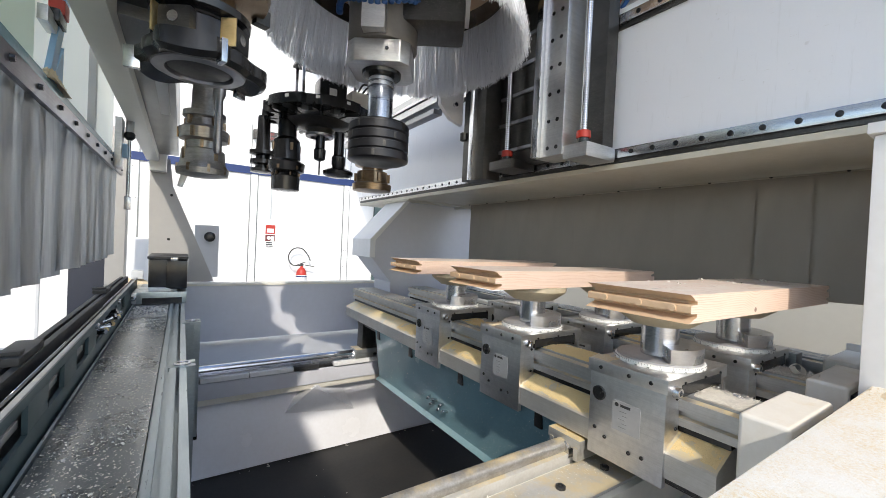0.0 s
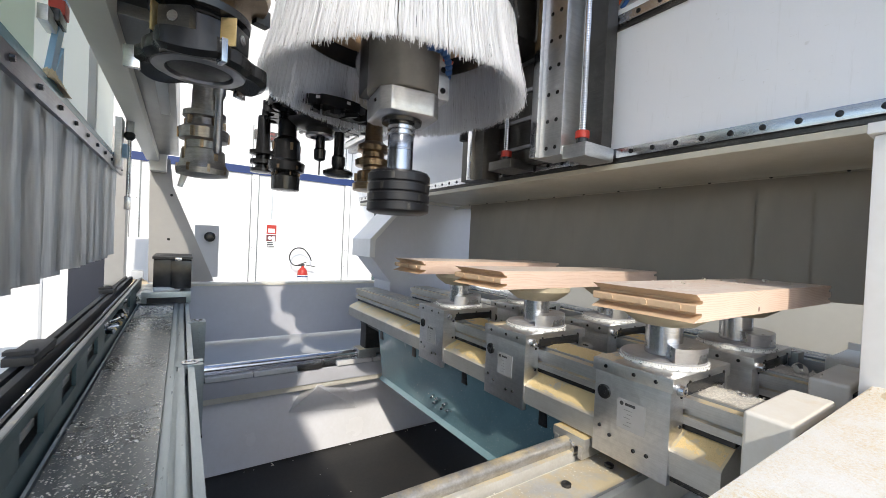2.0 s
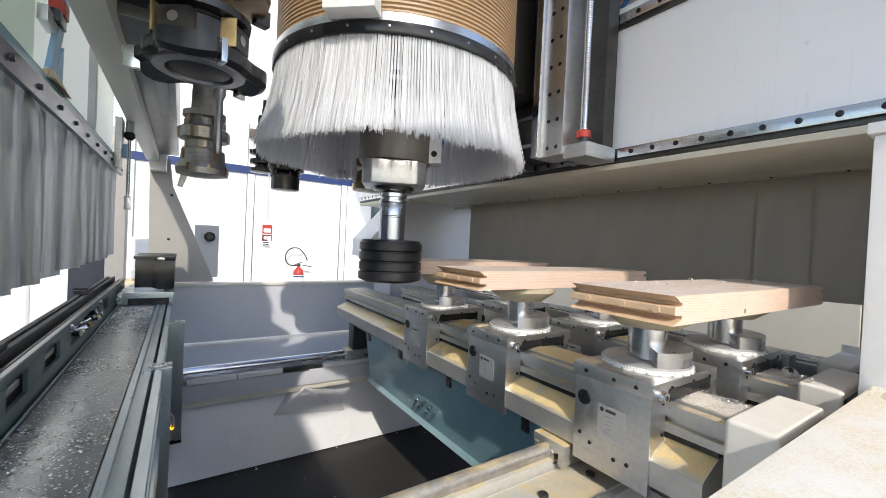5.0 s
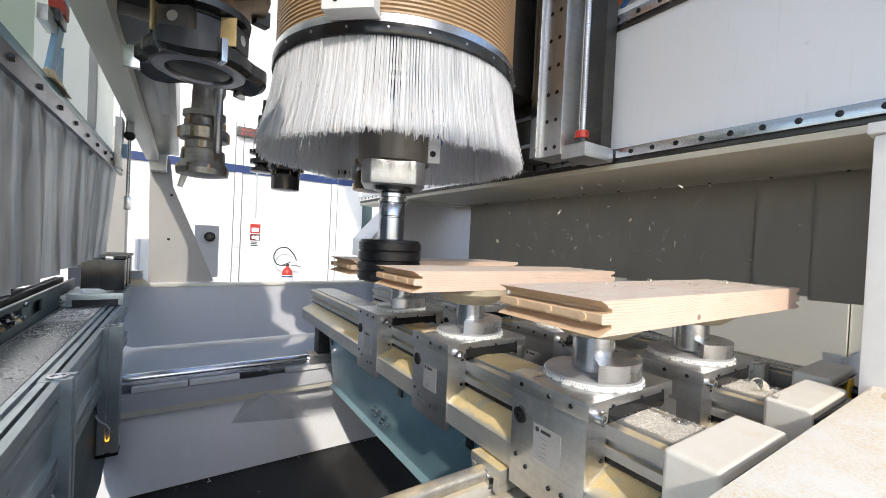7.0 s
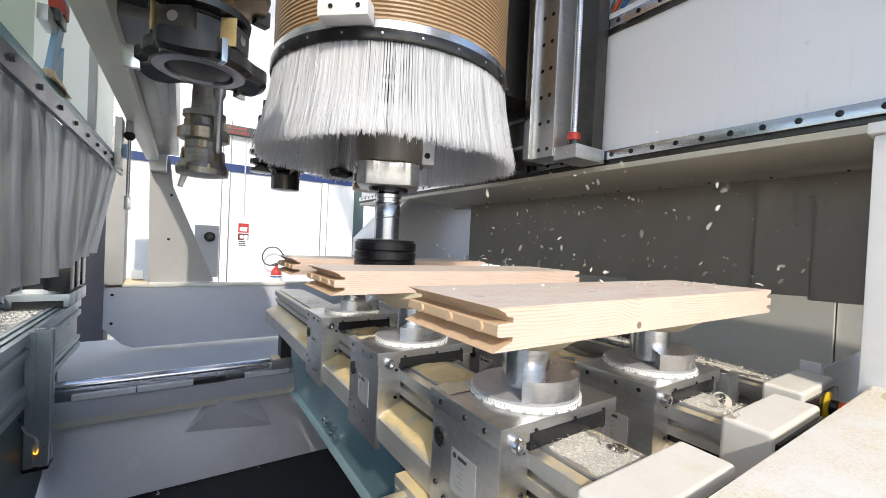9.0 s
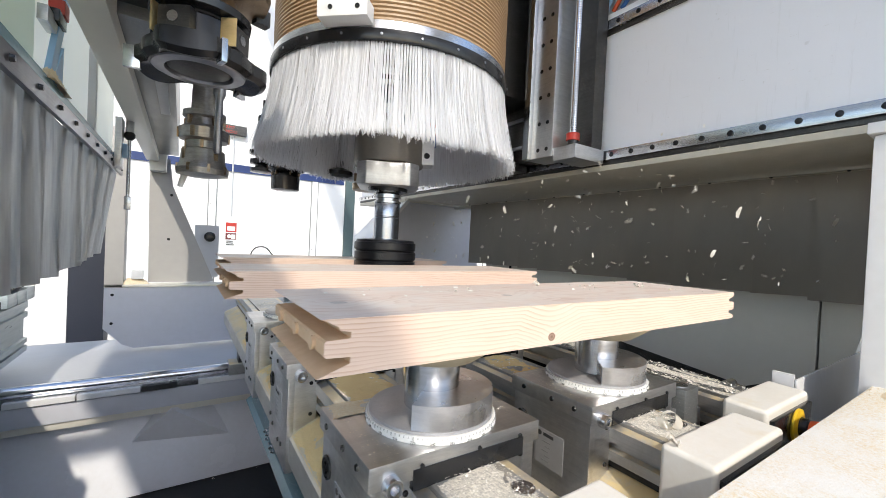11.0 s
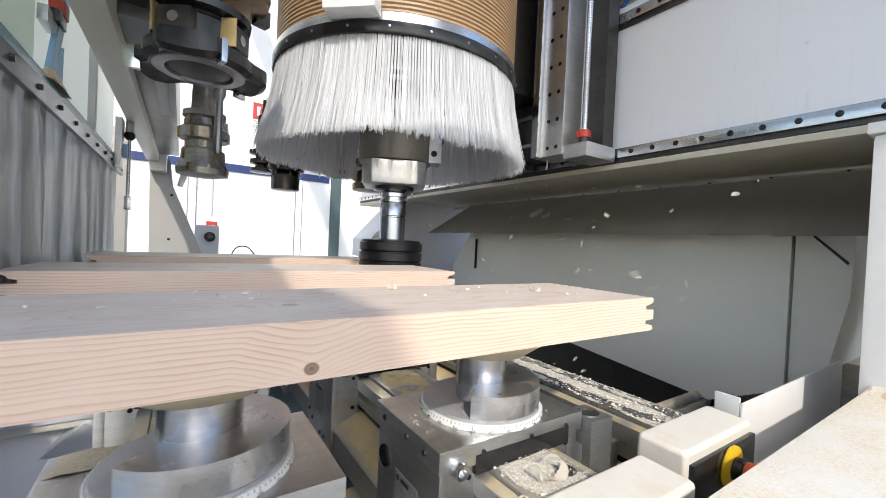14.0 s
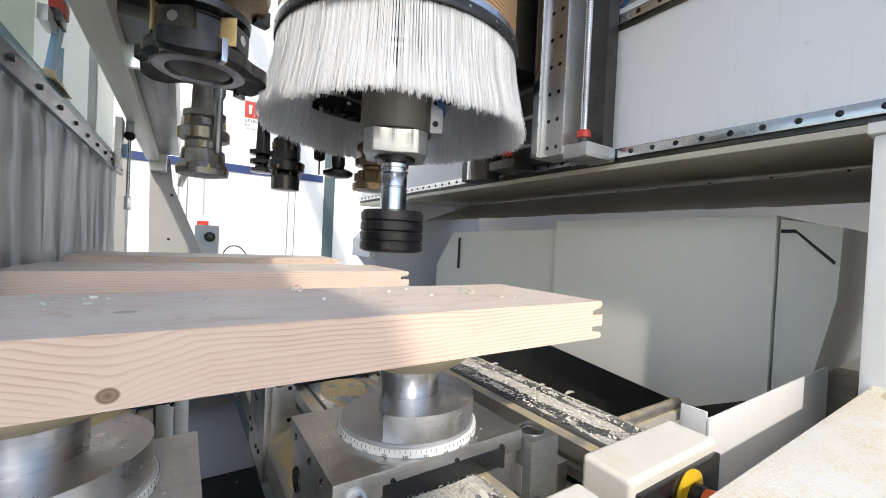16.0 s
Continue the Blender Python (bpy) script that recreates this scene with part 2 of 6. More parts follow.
GUARD = worn("hazy_guard_sheet", (0.82, 0.81, 0.75), (0.66, 0.63, 0.54), 0.3, big=2.5, fine=30, amount=0.3)
lets_light(GUARD, 0.85, (0.97, 0.96, 0.90))
lets_light(FROST, 0.7, (0.88, 0.94, 0.88))
lets_light(VINYL_LEFT, 0.3, (0.6, 0.6, 0.6))
lets_light(VINYL, 0.22, (0.62, 0.59, 0.52))
lets_light(BRISTLE, 0.6, (0.97, 0.97, 0.97))
GLOW, tree_, b_ = base_mat("amber_light", 0.4)
b_.inputs["Base Color"].default_value = (0.9, 0.35, 0.02, 1)
b_.inputs["Emission Color"].default_value, b_.inputs["Emission Strength"].default_value = (1, 0.35, 0.02, 1), 4.0


def sawdust_mat():
    m, t, b = base_mat("sawdust", 0.85)
    v = coords(t)
    a, f = noise_tex(t, v, 25, 5, 0.7), noise_tex(t, v, 260, 3, 0.7)
    c = mix(t, a, (0.80, 0.67, 0.46), (0.70, 0.55, 0.34))
    c = mix(t, ramp(t, f, [(0.35, (0, 0, 0)), (0.75, (0.7,) * 3)]), c, (0.90, 0.82, 0.66))
    t.links.new(c, b.inputs["Base Color"])
    bump(t, b, f, 0.7, 0.003)
    return m


def yellow_dust():
    m, t, b = base_mat("yellow_sawdust", 0.9)
    v = coords(t)
    a, f = noise_tex(t, v, 30, 5, 0.7), noise_tex(t, v, 420, 3, 0.75)
    c = mix(t, a, (0.78, 0.60, 0.30), (0.68, 0.50, 0.23))
    c = mix(t, ramp(t, f, [(0.30, (0.8,) * 3), (0.45, (0, 0, 0))]), c, (0.50, 0.37, 0.19))
    c = mix(t, ramp(t, f, [(0.58, (0, 0, 0)), (0.72, (0.8,) * 3)]), c, (0.84, 0.70, 0.42))
    t.links.new(c, b.inputs["Base Color"])
    bump(t, b, f, 0.8, 0.002)
    return m


YELLOWDUST = yellow_dust()


def pale_dust():
    """Fine cream chips lying thick on grey metal that shows through here and there."""
    m, t, b = base_mat("pale_fine_chips", 0.85)
    v = coords(t)
    a, f = noise_tex(t, v, 22, 5, 0.7), noise_tex(t, coords(t, (1, 0.5, 1)), 380, 4, 0.8)
    c = mix(t, ramp(t, f, [(0.38, (0, 0, 0)), (0.60, (1, 1, 1))]), (0.46, 0.43, 0.38), (0.84, 0.79, 0.68))
    c = mix(t, ramp(t, a, [(0.5, (0, 0, 0)), (0.70, (0.35,) * 3)]), c, (0.28, 0.28, 0.27))
    t.links.new(c, b.inputs["Base Color"])
    bump(t, b, f, 0.9, 0.002)
    return m


PALEDUST = pale_dust()
SAWDUST = sawdust_mat()


def dusted_white():
    m, t, b = base_mat("sawdust_strewn_white", 0.55)
    v = coords(t)
    a, f = noise_tex(t, v, 7, 5, 0.65), noise_tex(t, v, 190, 4, 0.75)
    cover = mix(t, 1.0, ramp(t, a, [(0.38, (0.08,) * 3), (0.58, (1, 1, 1))]), ramp(t, f, [(0.40, (0.05,) * 3), (0.62, (1.0,) * 3)]), "MULTIPLY")
    c = mix(t, cover, (0.87, 0.85, 0.79), (0.80, 0.66, 0.42))
    grains = ramp(t, noise_tex(t, v, 520, 2, 0.7), [(0.60, (0, 0, 0)), (0.68, (0.75,) * 3)])
    c = mix(t, mix(t, 1.0, grains, ramp(t, a, [(0.3, (0.2,) * 3), (0.6, (1, 1, 1))]), "MULTIPLY"), c, (0.62, 0.45, 0.24))
    t.links.new(c, b.inputs["Base Color"])
    bump(t, b, f, 0.5, 0.002)
    return m


LEDGE = dusted_white()


def pine_mat(name, pith=(0.0, 0.02, 0.80), knots=()):
    """Planed pine: growth rings about a pith that runs along x, fine fibres, warm late wood, knots with bent rings."""
    m, t, b = base_mat(name, 0.46)
    nodes, links = t.nodes, t.links

    def math_node(op, a, c=None, d=None):
        n = nodes.new("ShaderNodeMath")
        n.operation = op
        for k, v in enumerate((a, c, d)):
            if v is None:
                continue
            if isinstance(v, (int, float)):
                n.inputs[k].default_value = v
            else:
                links.new(v, n.inputs[k])
        return n.outputs[0]
    info, tc = nodes.new("ShaderNodeObjectInfo"), nodes.new("ShaderNodeTexCoord")
    sep = nodes.new("ShaderNodeSeparateXYZ")
    links.new(tc.outputs["Object"], sep.inputs[0])
    shift = math_node("MULTIPLY", info.outputs["Random"], 0.06)
    slow = noise_tex(t, coords(t, (1.6, 7, 7)), 1.6, 3, 0.5)
    wavy = noise_tex(t, coords(t, (5, 16, 16)), 2.0, 3, 0.6)
    dy = math_node("ADD", math_node("SUBTRACT", sep.outputs[1], pith[1]), shift)
    dz = math_node("SUBTRACT", sep.outputs[2], pith[2])
    r = math_node("SQRT", math_node("ADD", math_node("MULTIPLY", dy, dy), math_node("MULTIPLY", dz, dz)))
    r = math_node("ADD", r, math_node("MULTIPLY", slow, 0.04))
    r = math_node("ADD", r, math_node("MULTIPLY", wavy, 0.0045))
    marks = None
    for kx, ky, kz, size in knots:
        d = nodes.new("ShaderNodeVectorMath")
        d.operation = "DISTANCE"
        mp = nodes.new("ShaderNodeMapping")
        mp.inputs["Scale"].default_value = (0.85, 1, 1)
        links.new(tc.outputs["Object"], mp.inputs["Vector"])
        links.new(mp.outputs[0], d.inputs[0])
        d.inputs[1].default_value = (kx * 0.85, ky, kz)
        near = ramp(t, math_node("DIVIDE", d.outputs["Value"], size * 8), [(0.0, (1, 1, 1)), (0.35, (0.55,) * 3), (1.0, (0, 0, 0))])
        r = math_node("ADD", r, math_node("MULTIPLY", near, 0.020))
        mark = ramp(t, math_node("DIVIDE", math_node("ADD", d.outputs["Value"], math_node("MULTIPLY", wavy, 0.002)), size), [(0.0, (0.95,) * 3), (0.35, (0.80,) * 3), (0.55, (0.68,) * 3), (0.78, (0.85,) * 3), (0.90, (0.5,) * 3), (1.0, (0, 0, 0))])
        marks = mark if marks is None else math_node("MAXIMUM", marks, mark)
    ring = math_node("FRACT", math_node("MULTIPLY", r, 235.0))
    late = ramp(t, ring, [(0.0, (0.10,) * 3), (0.55, (0.25,) * 3), (0.86, (0.95,) * 3), (0.97, (0.7,) * 3), (1.0, (0.1,) * 3)])
    fibre = noise_tex(t, coords(t, (5, 190, 190)), 3, 3)
    pale = mix(t, ramp(t, slow, [(0.3, (0, 0, 0)), (0.7, (1, 1, 1))]), (0.80, 0.65, 0.545), (0.73, 0.55, 0.445))
    c = mix(t, math_node("MULTIPLY", math_node("MULTIPLY", late, ramp(t, wavy, [(0.3, (0.3,) * 3), (0.7, (1, 1, 1))])), 0.78), pale, (0.50, 0.285, 0.175))
    c = mix(t, ramp(t, fibre, [(0.45, (0, 0, 0)), (0.85, (0.18,) * 3)]), c, (0.58, 0.40, 0.26))
    if marks is not None:
        c = mix(t, marks, c, (0.11, 0.045, 0.02))
    # wood dust lying on the upper face
    geo, up = nodes.new("ShaderNodeNewGeometry"), nodes.new("ShaderNodeSeparateXYZ")
    links.new(geo.outputs["Normal"], up.inputs[0])
    lies = math_node("MULTIPLY", ramp(t, up.outputs[2], [(0.7, (0, 0, 0)), (0.9, (1, 1, 1))]), ramp(t, noise_tex(t, coords(t, (1, 2.2, 2.2)), 9, 6, 0.75), [(0.34, (0.12,) * 3), (0.66, (0.72,) * 3)]))
    c = mix(t, lies, c, (0.76, 0.71, 0.64))
    links.new(c, b.inputs["Base Color"])
    bump(t, b, math_node("ADD", math_node("MULTIPLY", late, 0.4), fibre), 0.12, 0.0006)
    return m


PINE = pine_mat("pine")
PINE_KNOTTY = pine_mat("knotty_pine", (0.0, 0.01, 0.78), ((1.05, -0.107, 1.0875, 0.0066), (0.80, -0.02, 1.129, 0.010), (1.05, -0.02, 1.129, 0.009), (1.45, 0.05, 1.129, 0.007)))
ENDGRAIN = worn("pine_end_grain", (0.66, 0.47, 0.30), (0.50, 0.32, 0.18), 0.6, big=20, fine=120, amount=0.5)


# ---- mesh helpers ----
def box(bm, x0, x1, y0, y1, z0, z1, bevel=0.0, m=None):
    vs = bmesh.ops.create_cube(bm, size=1)["verts"]
    bmesh.ops.scale(bm, vec=(x1 - x0, y1 - y0, z1 - z0), verts=vs)
    bmesh.ops.translate(bm, vec=((x0 + x1) / 2, (y0 + y1) / 2, (z0 + z1) / 2), verts=vs)
    if m is not None:
        bmesh.ops.transform(bm, matrix=m, verts=vs)
    if bevel:
        es = list({e for v in vs for e in v.link_edges})
        bmesh.ops.bevel(bm, geom=es, offset=bevel, segments=2, affect="EDGES", profile=0.7)
    return bm


def cyl(bm, p, r, h, axis="z", seg=32, r2=None, m=None):
    """A cylinder or cone from p, h long along the axis."""
    vs = bmesh.ops.create_cone(bm, cap_ends=True, segments=seg, radius1=r, radius2=r if r2 is None else r2, depth=h)["verts"]
    bmesh.ops.translate(bm, vec=(0, 0, h / 2), verts=vs)
    if axis == "x":
        bmesh.ops.rotate(bm, matrix=Matrix.Rotation(radians(90), 3, "Y"), verts=vs)
    if axis == "y":
        bmesh.ops.rotate(bm, matrix=Matrix.Rotation(radians(-90), 3, "X"), verts=vs)
    bmesh.ops.translate(bm, vec=p, verts=vs)
    if m is not None:
        bmesh.ops.transform(bm, matrix=m, verts=vs)
    return bm


def lathe(bm, profile, seg=48, at=(0, 0, 0), closed=False):
    """Turns a profile of (radius, height) about the z axis."""
    rings = []
    for r, z in profile:
        rings.append([bm.verts.new((at[0] + r * math.cos(2 * math.pi * i / seg), at[1] + r * math.sin(2 * math.pi * i / seg), at[2] + z)) for i in range(seg)])
    pairs = list(zip(rings, rings[1:])) + ([(rings[-1], rings[0])] if closed else [])
    for a, b in pairs:
        for i in range(seg):
            bm.faces.new((a[i], a[(i + 1) % seg], b[(i + 1) % seg], b[i]))
    if not closed:
        bm.faces.new(list(reversed(rings[0])))
        bm.faces.new(rings[-1])
    return bm


def prism(bm, outline, axis, a, b):
    """Sweeps a closed outline of 2D points along an axis from a to b (x: y,z points; y: x,z points; z: x,y points)."""
    def at(p, k):
        return (k, p[0], p[1]) if axis == "x" else (p[0], k, p[1]) if axis == "y" else (p[0], p[1], k)
    lo, hi = [bm.verts.new(at(p, a)) for p in outline], [bm.verts.new(at(p, b)) for p in outline]
    bm.faces.new(lo)
    bm.faces.new(list(reversed(hi)))
    for i in range(len(outline)):
        j = (i + 1) % len(outline)
        bm.faces.new((lo[j], lo[i], hi[i], hi[j]))
    return bm


def finish(name, bm, material, smooth=True):
    bmesh.ops.recalc_face_normals(bm, faces=bm.faces)
    me = bpy.data.meshes.new(name)
    bm.to_mesh(me)
    bm.free()
    for m in material if isinstance(material, (list, tuple)) else [material]:
        me.materials.append(m)
    if smooth:
        me.set_sharp_from_angle(angle=radians(35)) if hasattr(me, "set_sharp_from_angle") else None
        me.polygons.foreach_set("use_smooth", [True] * len(me.polygons))
    return me


def part(name, bm, material, parent, label="", at=None):
    ob = new(name, finish(name, bm, material))
    ob.parent = parent
    if at is not None:
        ob.matrix_basis = at
    return tagged(ob, label)


def thing(name, at, label, category, group="", kind=""):
    ob = new(name)
    ob.empty_display_size = 0.05
    ob.matrix_basis = at if isinstance(at, Matrix) else pose(*at)
    return tagged(ob, label, category, group, kind)


def single(name, bm, material, at, label, category, group="", kind=""):
    ob = new(name, finish(name, bm, material))
    ob.matrix_basis = at if isinstance(at, Matrix) else pose(*at)
    return tagged(ob, label, category, group, kind)


def B(*a, **k):
    return box(bmesh.new(), *a, **k)


GANTRY = []  # things that ride on the gantry


def rides(ob):
    GANTRY.append(ob)
    return ob

# ---- the hall ----
WALL_Y = 8.0
bm = bmesh.new()
bmesh.ops.create_grid(bm, x_segments=4, y_segments=4, size=40)
ground = single("ground", bm, CONCRETE, (0, 0, 0), "smooth grey concrete workshop floor", "floor", kind="structure")
wall_far = single("wall_far", B(-9, 14, WALL_Y, WALL_Y + 0.2, 0, 7), PANELWHITE, (0, 0, 0), "bright white panelled wall of the hall", "wall", kind="structure")
bm = B(-9.2, -9, -12.2, WALL_Y + 0.2, 0, 1.3)
box(bm, -9.2, -9, -12.2, WALL_Y + 0.2, 6.2, 7)
for y in (-12.2, -7.4, -2.6, 2.2, 7.4):
    box(bm, -9.2, -9, y, y + 0.4, 1.3, 6.2)
wall_left = single("wall_left", bm, PANELWHITE, (0, 0, 0), "white hall wall with a long row of windows", "wall", kind="structure")
wall_right = single("wall_right", B(14, 14.2, -12.2, WALL_Y + 0.2, 0, 7), PANELWHITE, (0, 0, 0), "plain white hall wall", "wall", kind="structure")
bm = B(-9, 14, -12.2, -12, 0, 0.8)
box(bm, -9, 14, -12.2, -12, 6.4, 7)
for x in (-9, -4.4, 0.2, 4.8, 9.4, 13.6):
    box(bm, x, x + 0.4, -12.2, -12, 0.8, 6.4)
wall_back = single("wall_back", bm, PANELWHITE, (0, 0, 0), "white hall wall with tall windows", "wall", kind="structure")
bm = B(-9.2, 14.2, -12.2, -10.8, 7, 7.2)
for a in ((-9.2, 14.2, 7.4, 8.2), (-9.2, -8.2, -10.8, 7.4), (13, 14.2, -10.8, 7.4)):
    box(bm, *a, 7, 7.2)
for x in (-5.0, 0.9, 7.0):
    box(bm, x, x + 0.25, -10.8, 7.4, 7, 7.25)
ceiling = single("ceiling", bm, PANELWHITE, (0, 0, 0), "white ceiling with long open skylights", "ceiling", kind="structure")
for x in (-4.2, -2.45, -0.72, 1.02, 2.77, 5.5, 7.2):
    part("joint_strip", B(x, x + 0.11, WALL_Y - 0.02, WALL_Y, 0, 3.2, 0.004), PANELWHITE, wall_far, "narrow white joint strip")
    for side in (-0.016, 0.11):
        part("joint_line", B(x + side, x + side + 0.016, WALL_Y - 0.012, WALL_Y, 0, 3.2), POSTGREY, wall_far, "dark line beside the joint strip")
    for z in (0.62, 0.95, 1.7, 2.2):
        for dx in (0.03, 0.08):
            part("joint_screw", cyl(bmesh.new(), (x + dx, WALL_Y - 0.023, z), 0.007, 0.004, "y", 8), IRON, wall_far)
part("blue_band", B(-9, 3.4, WALL_Y - 0.03, WALL_Y, 2.30, 2.43), BLUE, wall_far, "dark blue painted band")
part("door_post", B(3.44, 3.64, WALL_Y - 0.06, WALL_Y, 0, 3.2, 0.006), BLUEGREY, wall_far, "dark blue-grey door post")


partition = single("wall_partition", B(-6.0, 0.2, 4.6, 4.68, 0.0, 1.12, 0.006), PANELWHITE, (0, 0, 0), "low white panelled partition beside the machine", "wall", kind="structure")
for k in range(13):
    part("joint_strip", B(-5.6 + 0.46 * k, -5.58 + 0.46 * k, 4.592, 4.60, 0.0, 1.11, 0.002), TRIMGREY, partition, "narrow grey joint strip")


def lines(bm, x0, x1, z0, z1, rows, y, thick=0.0015, ragged=0.3):
    """Rows of bars in place of small writing, on a face that looks to -y."""
    for i in range(rows):
        z = z1 - (i + 0.5) * (z1 - z0) / rows
        w = (x1 - x0) * (1 - ragged * random.random())
        box(bm, x0, x0 + w, y - thick, y, z - 0.28 * (z1 - z0) / rows, z + 0.28 * (z1 - z0) / rows)
    return bm


def extinguisher():
    t = thing("fire_extinguisher", (1.94, WALL_Y - 0.16, 0.18), "small red fire extinguisher with white label and black hose", "fire extinguisher")
    bm = lathe(bmesh.new(), [(0.085, 0), (0.095, 0.02), (0.095, 0.30), (0.085, 0.36), (0.05, 0.41), (0.025, 0.43), (0.025, 0.46)], 32)
    cylinder = part("cylinder", bm, RED, t)
    part("label_band", lathe(bmesh.new(), [(0.096, 0.07), (0.098, 0.071), (0.098, 0.285), (0.096, 0.286)], 32), SCALE, cylinder, "white label band")
    part("label_bar", lathe(bmesh.new(), [(0.0985, 0.245), (0.0992, 0.2455), (0.0992, 0.268), (0.0985, 0.2685)], 32), BLUE, cylinder, "blue lettering band")
    bm = B(-0.03, 0.03, -0.02, 0.02, 0.45, 0.5, 0.005)
    box(bm, -0.02, 0.15, -0.012, 0.012, 0.40, 0.415, 0.004, pose(0.08, 0, 0.10, 0, -22, 0))
    box(bm, -0.02, 0.16, -0.012, 0.012, 0.47, 0.485, 0.004, pose(0, 0, 0, 0, 10, 0))
    part("valve_handle", bm, IRON, t)
    part("wall_bracket", B(-0.03, 0.03, 0.08, 0.16, 0.20, 0.26, 0.003), IRON, t)
    cu = bpy.data.curves.new("hose", "CURVE")
    cu.dimensions, cu.bevel_depth, cu.bevel_resolution = "3D", 0.011, 3
    sp = cu.splines.new("BEZIER")
    pts = [(-0.02, 0, 0.46), (-0.2, 0, 0.50), (-0.22, 0, 0.72), (-0.05, 0, 0.80), (0.1, 0, 0.68), (0.16, 0, 0.56)]
    sp.bezier_points.add(len(pts) - 1)
    for p, c in zip(sp.bezier_points, pts):
        p.co, p.handle_left_type, p.handle_right_type = c, "AUTO", "AUTO"
    hose = new("hose", cu)
    hose.data.materials.append(RUBBER)
    hose.parent = t


extinguisher()


def fire_sign(x, z, w, h, words=False):
    t = thing("safety_sign", (x, WALL_Y - 0.012, z), "red and white fire safety sign on the wall", "sign")
    part("plate", B(-w / 2, w / 2, -0.004, 0.012, -h / 2, h / 2, 0.001), SCALE, t)
    if words:
        part("red_field", B(-w / 2 + 0.01, w / 2 - 0.01, -0.007, -0.004, -h * 0.12, h / 2 - 0.01), RED, t)
        bm = cyl(bmesh.new(), (-w * 0.22, -0.0095, h * 0.02), w * 0.07, h * 0.28, seg=16)
        box(bm, -w * 0.30, -w * 0.12, -0.0095, -0.007, h * 0.25, h * 0.35)
        part("extinguisher_symbol", bm, SCALE, t, "white extinguisher symbol")
        bm = B(w * 0.06, w * 0.36, -0.0095, -0.007, -0.004, 0.03)
        for k in range(3):
            box(bm, w * (0.06 + 0.11 * k), w * (0.12 + 0.11 * k), -0.0095, -0.007, 0.03 * k, h * (0.24 + 0.05 * k))
        part("flame_symbol", bm, SCALE, t, "white flame symbol")
        cu = bpy.data.curves.new("lettering", "FONT")
        cu.body, cu.size, cu.align_x, cu.extrude = "ESTINTORE\nN\u00b0", h * 0.16, "LEFT", 0.001
        tx = new("lettering", cu)
        tx.data.materials.append(INK)
        tx.matrix_basis = pose(-w / 2 + 0.02, -0.006, -h * 0.28, 90)
        tx.parent = t
    else:
        part("red_field", B(-w / 2, w / 2, -0.007, -0.004, h * 0.10, h / 2), RED, t)
        part("red_field", B(-w / 2, w / 2, -0.007, -0.004, -h * 0.22, h * 0.06), MAROON, t, "dark red field")
        bm = B(-w * 0.36, w * 0.36, -0.0095, -0.007, h * 0.16, h * 0.34)
        part("upper_symbol", bm, SCALE, t, "white symbol")
        part("round_symbol", cyl(bmesh.new(), (-w * 0.15, -0.0095, -h * 0.08), w * 0.20, 0.003, "y", 16), SCALE, t, "round white symbol")
        part("square_symbol", B(w * 0.05, w * 0.42, -0.0095, -0.007, -h * 0.20, 0), SCALE, t, "square white symbol")
        part("small_print", lines(bmesh.new(), -w * 0.4, w * 0.4, -h * 0.48, -h * 0.25, 3, -0.004), INK, t, "rows of small dark print")
    return t


fire_sign(1.38, 1.18, 0.17, 0.42)
fire_sign(2.13, 3.36, 0.36, 0.5, True)
t = thing("alarm_sign", (1.04, WALL_Y - 0.05, 3.02), "dark alarm light box with red lettering", "sign")
part("case", B(-0.02, 0.52, -0.06, 0.05, -0.08, 0.08, 0.006), IRON, t)
for k, word in enumerate(("ALLARME", "INCENDIO")):
    cu = bpy.data.curves.new("lettering", "FONT")
    cu.body, cu.size, cu.align_x, cu.extrude = word, 0.07, "LEFT", 0.001
    tx = new("lettering", cu)
    tx.data.materials.append(RED)
    tx.matrix_basis = pose(0.03, -0.062, 0.01 - 0.075 * k, 90)
    tx.parent = t
t = thing("cable_conduit", (1.37, WALL_Y - 0.03, 1.5), "thin grey conduit running up the wall", "conduit")
part("pipe", cyl(bmesh.new(), (0, 0, 0), 0.012, 1.6, seg=12), TRIMGREY, t)

MESHES = {}


def shared(name, key, make, material, parent, at, label=""):
    """A small piece on a mesh that all pieces of its key share."""
    if key not in MESHES:
        MESHES[key] = finish(name, make(), material)
    ob = new(name, MESHES[key])
    ob.parent, ob.matrix_basis = parent, at
    return tagged(ob, label)


def screw(parent, x, y, z, side="-x", r=0.0045):
    turn = {"-x": (0, -90, 0), "-y": (90, 0, 0), "z": (0, 0, 0), "x": (0, 90, 0)}[side]

    def make():
        bm = lathe(bmesh.new(), [(r, -0.001), (r, 0.001), (r * 0.85, 0.002), (r * 0.5, 0.002), (r * 0.45, 0.0008)], 12)
        return bm
    return shared("screw", ("screw", r), make, BLACK, parent, pose(x, y, z, *turn))


# ---- the machine bed ----
ROD_NEAR, ROD_FAR = 0.66, 2.23
ROD_ZS = {ROD_NEAR: 0.70, ROD_FAR: 0.525}
bed = thing("machine_bed", (0, 0, 0), "long grey steel machine bed with sloping chip walls", "machine bed", kind="structure")
bm = bmesh.new()
prism(bm, [(2.135, 0.038), (2.155, 0.038), (2.35, 0.478), (2.33, 0.478)], "x", -4, 6)
part("slope_far", bm, BED, bed, "light grey sloping sheet wall")
part("rail_bed_far", B(-4, 6, 2.19, 2.40, 0.39, 0.471, 0.004), GREY, bed)
part("rail_shadow_far", B(-4, 6, 2.20, 2.36, 0.36, 0.39), CREAM, bed)
